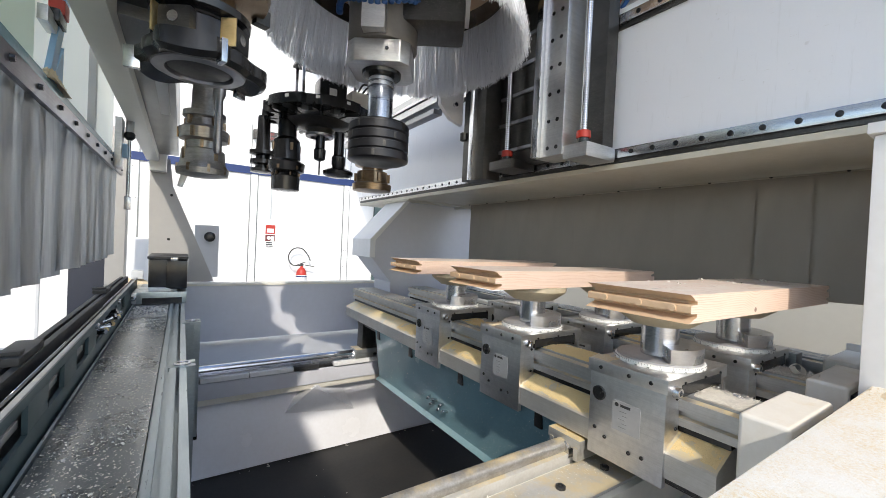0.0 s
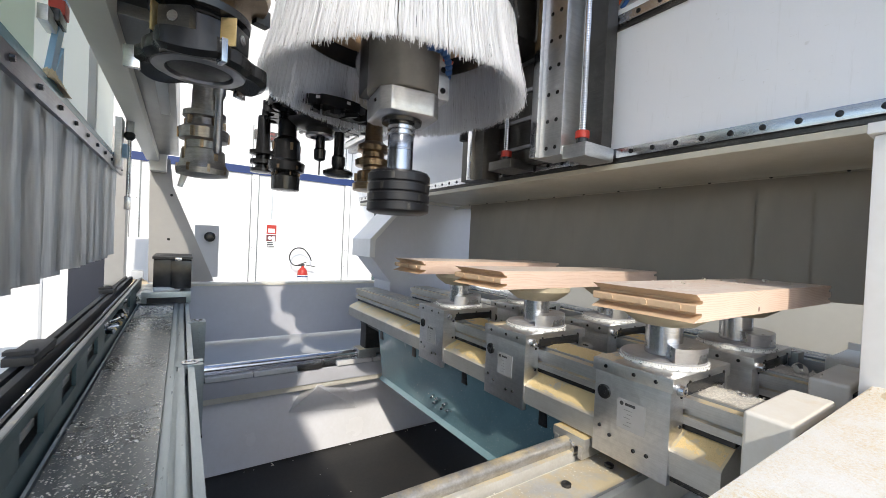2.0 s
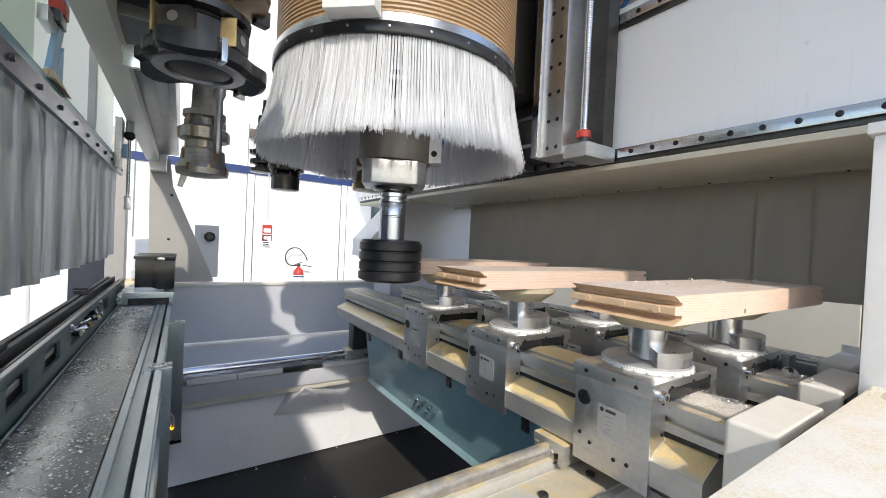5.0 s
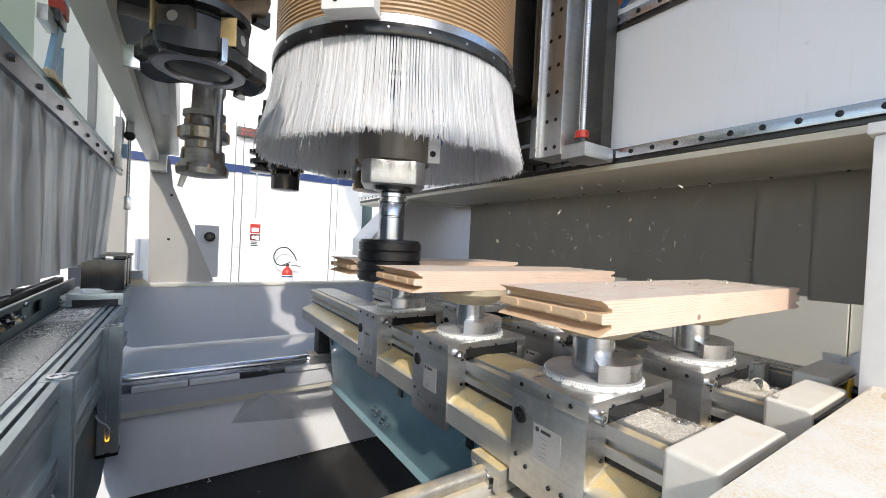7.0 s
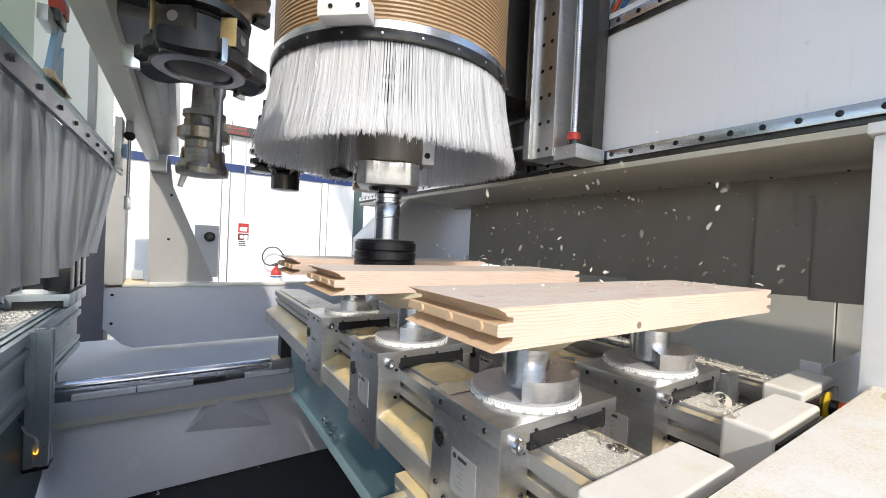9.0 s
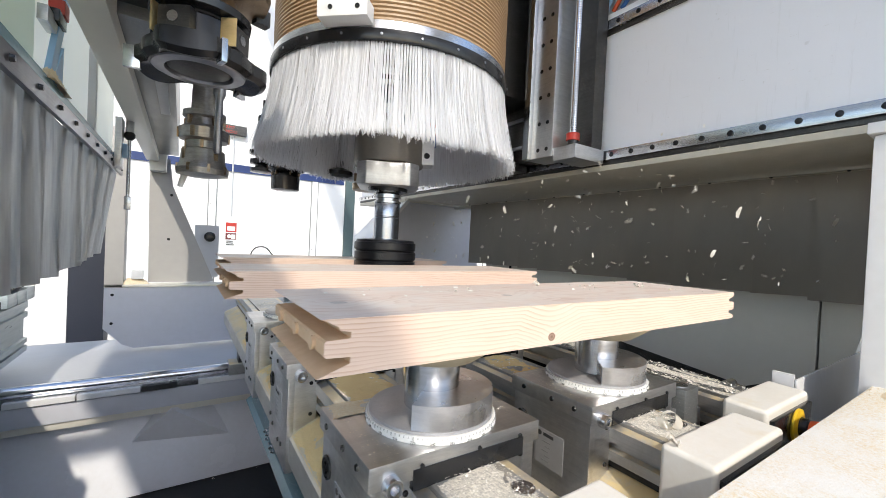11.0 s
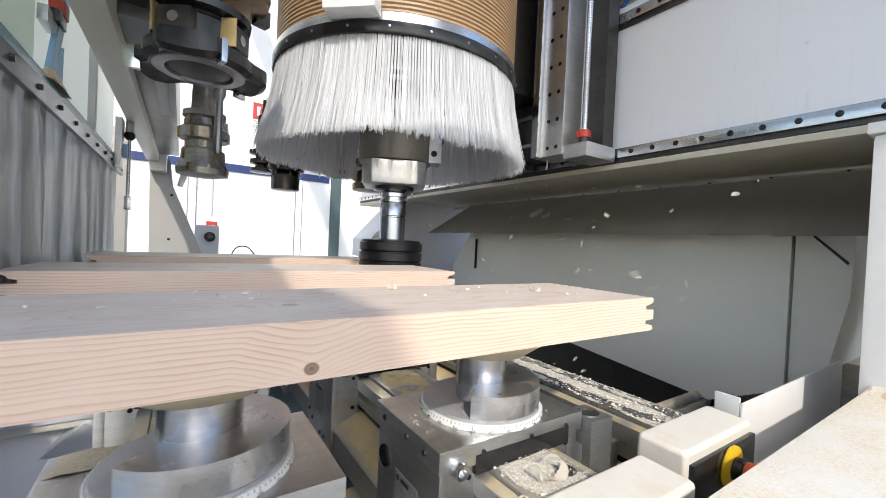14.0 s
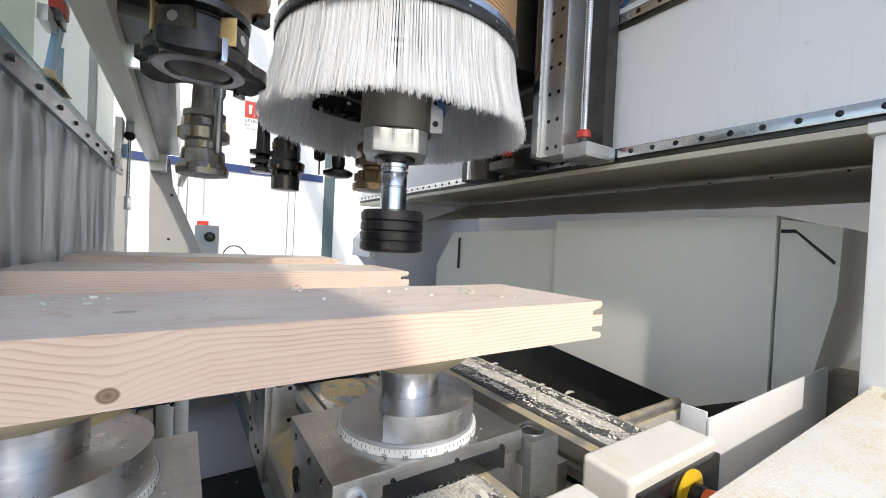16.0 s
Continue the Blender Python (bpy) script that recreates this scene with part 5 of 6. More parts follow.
LEFT_EDGES = (0.705, 0.815, 0.895, 0.986, 1.070, 1.245, 1.418, 1.545, 1.660, 1.790, 1.940, 2.12)
LEFT_STRIPS = [strip("curtain_strip", (LEFT_EDGES[k] + LEFT_EDGES[k + 1]) / 2, LEFT_EDGES[k + 1] - LEFT_EDGES[k] + 0.050, 0.335, (XL - 0.016 + 0.0045 * (k % 2), 1.43), "hanging grey glossy vinyl chip curtain strip", "left chip curtain", random.uniform(-0.004, 0.004), VINYL_LEFT, 0.004, 0.006, 0.012) for k in range(11)]
RIGHT_EDGES = (0.15, 0.42, 0.58, 0.86, 1.06, 1.37, 1.62, 1.78, 2.02, 2.28)
RIGHT_STRIPS = [strip("curtain_strip", (RIGHT_EDGES[k] + RIGHT_EDGES[k + 1]) / 2, RIGHT_EDGES[k + 1] - RIGHT_EDGES[k] + 0.006, 0.405, (1.735 + 0.0032 * (k % 2), 1.484), "hanging dark grey vinyl chip curtain strip", "right chip curtain", 0.0, None, 0.0012, 0.0004, 0.006) for k in range(9)]

# ---- housing behind the right curtain ----
t = thing("drive_housing", (0, 0, 0), "grey sheet steel housing at the end of the bed", "housing", kind="structure")
part("front_cover", prism(bmesh.new(), [(0.42, 0.80), (0.42, 1.325), (1.215, 1.325), (1.215, 0.76), (0.62, 0.70)], "x", 2.50, 3.4), HOUSE, t, "large flat front cover")
part("side_cover", prism(bmesh.new(), [(0.415, 0.80), (0.415, 1.315), (0.285, 1.29), (0.29, 1.10), (0.33, 0.88)], "x", 2.515, 3.4), HOUSE, t, "chamfered end cover")
part("side_lid", prism(bmesh.new(), [(0.412, 1.285), (0.38, 1.285), (0.295, 1.20), (0.298, 1.192), (0.378, 1.275), (0.412, 1.275)], "x", 2.509, 2.5145), BLACK, t, "dark seam of the lid")
part("inner_cover", prism(bmesh.new(), [(1.22, 0.76), (1.22, 1.29), (2.06, 1.275), (2.24, 1.06), (2.24, 0.76)], "x", 2.525, 3.4), HOUSE, t, "set-back inner cover")
part("seam", B(2.515, 2.5245, 1.98, 1.992, 1.05, 1.24), BLACK, t, "dark slot")
part("base", B(2.56, 3.4, 0.30, 2.24, 0.0, 0.76, 0.004), IRON, t, "dark base below the covers")
# its grey stands in for the darkness seen above the covers
part("rear_wall", B(3.4, 3.5, -0.6, 3.3, 0.0, 1.9, 0.004), LEGGREY, t, "rear wall, greyed for the dark above the covers")
t = thing("side_sheet", (0, 0, 0), "white folded sheet at the near side of the bed", "sheet", kind="structure")
part("sheet", B(1.84, 2.52, 0.298, 0.302, 0.60, 0.925, 0.001), WHITE, t)
part("tab", B(1.84, 1.845, 0.303, 0.345, 0.86, 0.935, 0.002), WHITE, t)

# ---- milling head ----
HEAD = (0.611, 1.254)
t = rides(thing("head_carriage", (0, 0, 0), "vertical steel carriage with linear rails and ball screw", "carriage"))
CARRIAGE = t
part("back_plate", B(1.215, 1.275, 0.86, 1.56, 1.56, 2.6, 0.004), IRON, t, "dark back plate")
rp = part("rail_plate", B(1.105, 1.215, 0.945, 1.075, 1.535, 2.6, 0.004), ALU, t, "pale steel plate with bolt holes")
for k in range(10):
    for yy in (0.972, 1.012):
        shared("hole_plug", ("plug",), lambda: lathe(bmesh.new(), [(0.0075, -0.001), (0.0075, 0.0008), (0.002, 0.0008)], 14), BLACK, rp, pose(1.1048, yy, 1.565 + 0.098 * k, 0, -90))
part("linear_rail", B(1.085, 1.105, 1.045, 1.075, 1.535, 2.6, 0.003), CHROME, t, "bright linear rail")
part("linear_rail", B(1.095, 1.125, 1.455, 1.485, 1.50, 2.6, 0.003), CHROME, t, "bright linear rail")
part("far_plate", B(1.12, 1.22, 1.40, 1.56, 1.50, 2.6, 0.004), IRON, t, "dark far side plate")
for nm, y, x in (("near", 0.895, 1.155), ("far", 1.30, 1.17)):
    prof = []
    for k in range(120):
        prof += [(0.0125, 1.575 + 0.0085 * k), (0.0125, 1.580 + 0.0085 * k), (0.0105, 1.5815 + 0.0085 * k), (0.0105, 1.583 + 0.0085 * k)]
    sc = part("ball_screw", lathe(bmesh.new(), prof, 20), CHROME, t, "threaded ball screw", pose(x, y, 0))
    part("red_ring", lathe(bmesh.new(), [(0.022, 1.588), (0.024, 1.59), (0.024, 1.612), (0.022, 1.614)], 28), RED, sc, "red plastic ring")
    part("seal", cyl(bmesh.new(), (0, 0, 1.565), 0.02, 0.024, seg=24), BLACK, sc)
part("bottom_block", B(1.11, 1.27, 0.845, 0.945, 1.515, 1.565, 0.008), ALU, t, "cast bottom bearing block")
part("bottom_block", B(1.13, 1.27, 1.23, 1.37, 1.53, 1.57, 0.006), IRON, t, "dark bearing block")
for k in range(6):
    part("rung", B(1.205, 1.2148, 1.09, 1.40, 1.62 + 0.12 * k, 1.635 + 0.12 * k, 0.002), RAIL, t, "stiffening rib")
part("bumper", cyl(bmesh.new(), (1.10, 1.53, 1.69), 0.018, 0.035, seg=16), IRON, t, "dark round bumper")

# hood
t = rides(thing("brush_hood", (*HEAD, 0), "round extraction hood with a skirt of white bristles", "extraction hood"))
HOOD = t
ring = part("clamp_ring", lathe(bmesh.new(), [(0.388, 1.712), (0.402, 1.712), (0.404, 1.716), (0.404, 1.742), (0.400, 1.744), (0.388, 1.744)], 128, closed=True), BLACK, t, "black clamping ring")
part("upper_band", lathe(bmesh.new(), [(0.386, 1.744), (0.399, 1.744), (0.399, 1.766), (0.386, 1.768)], 128, closed=True), STEEL, t, "bright steel band")
for k in range(24):
    a = 2 * math.pi * k / 24
    shared("ring_screw", ("ringscrew",), lambda: lathe(bmesh.new(), [(0.0035, -0.001), (0.0035, 0.002), (0.002, 0.0025)], 12), RAIL, ring, Matrix.Rotation(a, 4, "Z") @ pose(0.404, 0, 1.728, 0, 90))
prof = []
for k in range(52):
    z = 1.768 + 0.0115 * k
    prof += [(0.389, z), (0.3935, z + 0.003), (0.3935, z + 0.007), (0.389, z + 0.010)]
part("bellows", lathe(bmesh.new(), prof + [(0.378, prof[-1][1]), (0.378, 1.768)], 128, closed=True), DUCT, t, "ribbed brown hose wall")
part("inner_wall", lathe(bmesh.new(), [(0.372, 1.70), (0.378, 1.70), (0.378, 1.77), (0.372, 1.77)], 96, closed=True), BLACK, t)


part("mount_arm", B(0.388, 0.606, -0.10, 0.14, 1.80, 2.30, 0.01), IRON, t, "dark arm that carries the hood")
part("cross_bar", B(-0.385, 0.385, -0.04, 0.04, 2.30, 2.36, 0.006), IRON, t, "bar across the hood")


def bristles(count, seed):
    rnd = random.Random(seed)
    verts, faces = [], []
    lean = [(rnd.gauss(0, 0.0025), rnd.gauss(0, 0.003), rnd.gauss(0, 0.002)) for _ in range(340)]
    for i in range(count):
        k = rnd.randrange(340)
        tuft = k / 340
        a = 2 * math.pi * (tuft + rnd.gauss(0, 0.00045))
        r0 = rnd.uniform(0.380, 0.396)
        a2, r2 = a + lean[k][0] + rnd.gauss(0, 0.005), 0.426 + lean[k][1] + rnd.uniform(-0.010, 0.014) * (1 if rnd.random() < 0.93 else 1.7)
        zb = 1.466 + lean[k][2] + rnd.gauss(0, 0.006) + 0.005 * math.sin(tuft * 40)
        w0, twist = rnd.uniform(0.0006, 0.0012), rnd.uniform(-0.9, 0.9)
        for j in range(4):
            k2 = j / 3
            ang, r, z = a + (a2 - a) * k2 * k2, r0 + (r2 - r0) * k2 ** 1.3, 1.716 + (zb - 1.716) * k2
            w = w0 * (1 - 0.3 * k2)
            c, sn = math.cos(ang + twist), math.sin(ang + twist)
            x, y = r * math.cos(ang), r * math.sin(ang)
            verts += [(x - w * sn, y + w * c, z), (x + w * sn, y - w * c, z)]
        o = len(verts) - 8
        for j in range(3):
            p = o + 2 * j
            faces.append((p, p + 1, p + 3, p + 2))
    me = bpy.data.meshes.new("bristles")
    me.from_pydata(verts, [], faces)
    me.materials.append(BRISTLE)
    me.update()
    ob = new("bristles", me)
    ob.parent = t
    return tagged(ob, "dense skirt of pale straight bristles", kind="stuff")


bristles(10500, 4)
br = part("sensor_bracket", B(-0.065, 0.065, -0.03, 0.02, -0.022, 0.022, 0.004), WHITE, t, "white block bracket", Matrix.Rotation(radians(228), 4, "Z") @ pose(0.425, 0, 1.765, 0, 0, 90))
part("stem", B(-0.012, 0.012, -0.012, 0.012, 0.02, 0.45, 0.003), ALU, br)
for x in (-0.03, 0.04):
    screw(br, x, -0.031, 0.0, "-y", 0.006)

# spindle: its axis lies 6 cm off the hood's axis, along local x
SX = 0.06
t = rides(thing("spindle_head", (*HEAD, 0), "milling spindle unit with arbor inside the hood", "spindle"))
SPINDLE = t
bm = lathe(bmesh.new(), [(0.098, 1.452), (0.115, 1.455), (0.118, 1.46), (0.118, 1.80), (0.108, 1.81)], 48, (SX, 0, 0))
part("motor_barrel", bm, BARREL, t, "brown-grey spindle barrel")
bm = B(SX - 0.105, SX + 0.105, -0.10, 0.10, 1.378, 1.452)
bmesh.ops.bevel(bm, geom=[e for e in bm.edges if abs(e.verts[0].co.z - e.verts[1].co.z) > 0.05], offset=0.03, segments=1, affect="EDGES", profile=0.5)
bmesh.ops.bevel(bm, geom=list(bm.edges), offset=0.004, segments=2, affect="EDGES", profile=0.5)
nose = part("nose_block", bm, ALU, t, "pale milled nose block")
for a in range(4):
    shared("nose_screw", ("nosescrew",), lambda: lathe(bmesh.new(), [(0.006, -0.001), (0.006, 0.001), (0.002, 0.001)], 12), BLACK, nose, Matrix.Translation((SX, 0, 0)) @ Matrix.Rotation(a * math.pi / 2 + 0.3, 4, "Z") @ pose(0.106, 0.0, 1.42, 0, 90))
part("flange", lathe(bmesh.new(), [(0.055, 1.364), (0.066, 1.366), (0.068, 1.378), (0.06, 1.379)], 36, (SX, 0, 0)), BLACK, t, "black flange")
part("tool_cone", lathe(bmesh.new(), [(0.040, 1.325), (0.046, 1.328), (0.046, 1.334), (0.039, 1.336), (0.039, 1.343), (0.046, 1.345), (0.046, 1.356), (0.04, 1.358), (0.038, 1.366)], 36, (SX, 0, 0)), STEEL, t, "grooved tool cone")
part("arbor", lathe(bmesh.new(), [(0.041, 1.20), (0.043, 1.202), (0.043, 1.276), (0.0415, 1.278), (0.0415, 1.281), (0.043, 1.283), (0.043, 1.322), (0.041, 1.326)], 36, (SX, 0, 0)), ARBOR, t, "smooth steel arbor")
prof = [(0.05, 1.066), (0.085, 1.066), (0.100, 1.072)]
for z in (1.074, 1.105, 1.137, 1.169):
    prof += [(0.102, z), (0.1035, z + 0.001), (0.1035, z + 0.024), (0.102, z + 0.025), (0.0985, z + 0.0255), (0.0985, z + 0.0285)]
cut = part("cutter_block", lathe(bmesh.new(), prof + [(0.096, 1.202), (0.05, 1.206)], 64), CUTTER, t, "black stacked cutter block", pose(SX, 0, 0))
for lev, z in enumerate((1.074, 1.105, 1.137, 1.169)):
    for k in range(4):
        shared("cutter_knife", ("knife",), lambda: B(0.07, 0.1045, -0.004, 0.006, 0.002, 0.022, 0.001), IRON, cut, Matrix.Translation((0, 0, z)) @ Matrix.Rotation(k * math.pi / 2 + 0.35 * lev, 4, "Z"))
CUT, CUT_X = cut, SX
part("side_bracket", B(SX - 0.03, SX + 0.045, 0.10, 0.15, 1.46, 1.80, 0.006), ALU, t, "flat bracket beside the barrel")
for k in range(4):
    shared("bracket_screw", ("bscrew",), lambda: lathe(bmesh.new(), [(0.010, -0.001), (0.010, 0.002), (0.004, 0.002)], 14), BLACK, t, pose(SX + 0.0455, 0.125, 1.49 + 0.07 * k, 0, 90))
part("fork_arm", B(-0.22, 0.0, -0.09, 0.09, 1.52, 1.9, 0.02), IRON, t, "dark cast fork arm")
part("fork_cover", cyl(bmesh.new(), (-0.235, 0, 1.66), 0.10, 0.02, "x", 40), TRIMGREY, t, "round cover")
part("stem", cyl(bmesh.new(), (0, 0, 1.88), 0.05, 0.43, seg=32), IRON, t, "steel stem of the spindle unit")
lab = part("maker_plate", B(SX + 0.05, SX + 0.12, -0.05, 0.05, 1.60, 1.74, 0.002), ALU, t, "plain plate on the barrel")
part("plate_label", B(SX + 0.12, SX + 0.1215, -0.04, 0.04, 1.695, 1.725), SCALE, lab, "white label with a dark bar")
part("label_bar", B(SX + 0.1215, SX + 0.1222, -0.032, 0.032, 1.703, 1.718), INK, lab)
part("dark_label", B(SX + 0.12, SX + 0.1212, -0.042, 0.042, 1.63, 1.688), NAVY, lab)
for k in range(22):
    a = radians(12 + 8 * k)
    shared("hose_link", ("hoselink",), lambda: lathe(bmesh.new(), [(0.009, -0.009), (0.012, -0.004), (0.012, 0.004), (0.008, 0.009)], 14), BLUEHOSE, t, pose(SX + 0.15 * math.cos(a), 0.15 * math.sin(a), 1.56 + 0.02 * math.sin(3 * a), 90, 0, math.degrees(a)))
for a in (70, 104):
    shared("hose_nozzle", ("nozzle",), lambda: cyl(bmesh.new(), (0, 0, 0), 0.011, 0.035, "z", 14, 0.006), ORANGE, t, pose(SX + 0.16 * math.cos(radians(a)), 0.16 * math.sin(radians(a)), 1.58, 60, 0, a - 90), "orange nozzle")

t = rides(thing("valve_cabinet", (1.42, 0.98, 2.08), "grey box with blue air hoses on the beam", "cabinet"))
part("case", B(-0.08, 0.14, -0.16, 0.14, 0, 0.5, 0.006), TRIMGREY, t)
part("plate", B(-0.10, -0.08, -0.30, -0.12, 0.04, 0.5, 0.003), WHITE, t)
for k in range(3):
    part("air_hose", cyl(bmesh.new(), (-0.10, 0.0, 0.02), 0.008, 0.5, "z", 12, None, pose(0, -0.02 - 0.03 * k, 0, 25 + 12 * k)), (SKYBLUE, ORANGE, BLUEHOSE)[k], t)
# ---- tool store ----
def tool(name, at, profile, mat, label, teeth=(), seg=40, tilt=(0, 0, 0)):
    """A hanging cutter: a turned body and rings of knives. teeth: (radius, height, count, size)."""
    t = rides(thing(name, pose(*at, *tilt), label, "milling tool", "tools in the store"))
    body = part("body", lathe(bmesh.new(), profile, seg), mat, t)
    for r, z, n, s in teeth:
        for k in range(n):
            shared("knife", ("tool_knife", s), lambda: B(-s * 0.9, s * 0.35, -s * 0.35, s * 0.35, -s, s, s * 0.08), STEEL if k % 2 else BRONZE, body, Matrix.Rotation(2 * math.pi * k / n + z * 9, 4, "Z") @ Matrix.Translation((r, 0, z)))
    return t


# the large cutter on the near store arm
t = rides(thing("profile_cutter", (0.02, 0.95, 1.522), "large black three-winged profile cutter head", "milling tool", "tools in the store"))
bm = bmesh.new()
n = 72
rings = []
for r_in, z in ((0, 0.040), (1, 0.030), (1, 0.008), (0, 0.0)):
    ring_ = []
    for i in range(n):
        a = 2 * math.pi * i / n
        wing = 0.110 + 0.014 * max(-1, min(1, 2.2 * math.sin(3 * a + 0.6)))
        r = wing if r_in else (0.085 if z > 0.02 else wing - 0.012)
        dz = -0.012 * max(0, math.sin(3 * a + 0.6)) if z < 0.02 else 0
        ring_.append(bm.verts.new((r * math.cos(a), r * math.sin(a), z + dz)))
    rings.append(ring_)
inner = [bm.verts.new((0.058 * math.cos(2 * math.pi * i / n), 0.058 * math.sin(2 * math.pi * i / n), 0.004)) for i in range(n)]
rings.append(inner)
for a, b in zip(rings, rings[1:]):
    for i in range(n):
        bm.faces.new((a[i], a[(i + 1) % n], b[(i + 1) % n], b[i]))
bm.faces.new(rings[0])
wing = part("wing_disc", bm, BLACK, t, "black winged disc")
part("under_face", lathe(bmesh.new(), [(0.060, -0.003), (0.080, -0.002), (0.085, 0.004), (0.058, 0.006)], 60, closed=True), RAIL, t, "bright machined ring")
part("hub", lathe(bmesh.new(), [(0.05, 0.0), (0.056, 0.003), (0.058, 0.03)], 40), IRON, t)
coll = part("collar", lathe(bmesh.new(), [(0.066, 0.036), (0.070, 0.04), (0.070, 0.085), (0.066, 0.09), (0.066, 0.094), (0.088, 0.098), (0.09, 0.112), (0.06, 0.125)], 48), BLACK, t)
for k in range(4):
    a = radians(236 + 90 * k)
    m = Matrix.Rotation(a, 4, "Z")
    shared("insert_block", ("insert",), lambda: B(0.056, 0.082, -0.030, 0.030, 0.044, 0.088, 0.003), IRON, coll, m)
    shared("insert_screw", ("iscrew",), lambda: cyl(bmesh.new(), (0.082, 0, 0.066), 0.010, 0.003, "x", 20), STEEL, coll, m)
    shared("brass_knife", ("bknife",), lambda: B(0.06, 0.090, -0.037, -0.033, 0.038, 0.092, 0.001), BRASS, coll, m)
    shared("wing_knife", ("wknife",), lambda: B(0.10, 0.128, -0.004, 0.006, -0.012, 0.03, 0.001), STEEL, wing, Matrix.Rotation(radians(45 + 120 * k), 4, "Z")) if k < 3 else None
part("upper_hub", lathe(bmesh.new(), [(0.06, 0.13), (0.06, 0.15), (0.085, 0.155), (0.12, 0.16), (0.125, 0.175), (0.10, 0.19), (0.05, 0.20), (0.05, 0.4)], 48), BRONZE, t, "browned upper cutter")
for k in range(6):
    shared("upper_knife", ("uknife",), lambda: B(0.105, 0.137, -0.012, 0.012, 0.148, 0.182, 0.003), IRON, t, Matrix.Rotation(radians(20 + 60 * k), 4, "Z"))

tool("stacked_cutter", (0.045, 1.37, 1.362), [(0.045, 0.0), (0.066, 0.004), (0.068, 0.02), (0.06, 0.035), (0.058, 0.04), (0.055, 0.075), (0.045, 0.08), (0.045, 0.10), (0.062, 0.105), (0.064, 0.135), (0.05, 0.145), (0.046, 0.165), (0.055, 0.17), (0.055, 0.185), (0.035, 0.19), (0.032, 0.28), (0.06, 0.285), (0.06, 0.40)], TOOLGREY,
     "tall grey-brown stacked cutter hanging in the store", ((0.064, 0.02, 8, 0.011), (0.062, 0.12, 6, 0.014), (0.053, 0.06, 4, 0.016), (0.052, 0.155, 5, 0.012), (0.044, 0.09, 5, 0.011), (0.05, 0.178, 7, 0.008)))
t = rides(thing("store_lever", (0.075, 1.28, 1.42), "smooth grey lever in front of a hanging cutter", "lever"))
part("bar", lathe(bmesh.new(), [(0.008, 0), (0.011, 0.01), (0.010, 0.15), (0.016, 0.165), (0.017, 0.2), (0.012, 0.21)], 20), RAIL, t)
t = rides(thing("air_nozzle", (-0.01, 1.40, 1.33), "slim pale air nozzle", "nozzle"))
part("tube", cyl(bmesh.new(), (0, 0, 0), 0.007, 0.09, "z", 14, 0.012, pose(0, 0, 0, 0, 15)), SCALE, t)
t = rides(thing("tool_store", (-0.05, 1.42, 1.60), "dark grip arms of the tool store", "tool store"))
for k in range(3):
    part("grip", B(0.0, 0.10, -0.02, 0.02, 0.045 + 0.06 * k, 0.065 + 0.06 * k, 0.004), BLACK, t)
    part("grip_end", B(0.02, 0.05, -0.05, -0.02, 0.04 + 0.06 * k, 0.07 + 0.06 * k, 0.003), STEEL, t)
part("plate", B(-0.03, 0.0, -0.06, 0.4, 0.03, 0.30, 0.004), TRIMGREY, t)

# ---- tool carousel ----
CX, CY, CZ = 0.50, 1.80, 1.735
t = rides(thing("tool_carousel", (CX, CY, CZ), "black round tool changer plate with gripper fingers", "tool carousel"))
n, rim = 96, []
bm = bmesh.new()
for z in (-0.012, 0.028):
    rim.append([bm.verts.new(((0.235 if (i // 4) % 4 else 0.222) * math.cos(2 * math.pi * i / n), (0.235 if (i // 4) % 4 else 0.222) * math.sin(2 * math.pi * i / n), z)) for i in range(n)])
for i in range(n):
    bm.faces.new((rim[0][i], rim[0][(i + 1) % n], rim[1][(i + 1) % n], rim[1][i]))
bm.faces.new(rim[0][::-1])
bm.faces.new(rim[1])
part("plate", bm, BLACK, t)
part("under_cone", lathe(bmesh.new(), [(0.03, -0.085), (0.05, -0.08), (0.065, -0.055), (0.11, -0.045), (0.14, -0.02), (0.15, 0.0)], 40), IRON, t, "dusty grey hub")
part("hub_ring", lathe(bmesh.new(), [(0.04, -0.092), (0.06, -0.088), (0.062, -0.078), (0.04, -0.076)], 36, closed=True), RAIL, t)
for k in range(12):
    a = 2 * math.pi * k / 12
    shared("finger", ("finger",), lambda: prism(bmesh.new(), [(0.14, -0.035), (0.20, -0.045), (0.235, -0.03), (0.22, -0.022), (0.20, -0.024), (0.19, 0.0), (0.20, 0.024), (0.22, 0.022), (0.235, 0.03), (0.20, 0.045), (0.14, 0.035)], "z", -0.03, -0.004), BLACK, t, Matrix.Rotation(a, 4, "Z"))
    shared("number_tag", ("tag",), lambda: B(0.2352, 0.236, -0.008, 0.008, 0.008, 0.02), SCALE, t, Matrix.Rotation(a + 0.2, 4, "Z"))
t = rides(thing("carousel_drive", (CX + 0.02, CY - 0.02, CZ + 0.028), "black servo motor in a steel frame above the carousel", "drive"))
motor = part("motor", B(-0.06, 0.055, -0.10, -0.01, 0.0, 0.10, 0.006), BLACK, t)
for k in range(7):
    part("fin", B(-0.056 + 0.016 * k, -0.048 + 0.016 * k, -0.098, -0.012, 0.10, 0.108), BLACK, motor)
part("motor_label", B(-0.02, 0.012, -0.1012, -0.10, 0.03, 0.07), SCALE, motor, "white type label")
for x in (-0.13, 0.09):
    part("frame_post", B(x, x + 0.012, -0.09, -0.078, 0.0, 0.17, 0.002), STEEL, t)
    part("frame_post", B(x, x + 0.012, 0.03, 0.042, 0.0, 0.17, 0.002), STEEL, t)
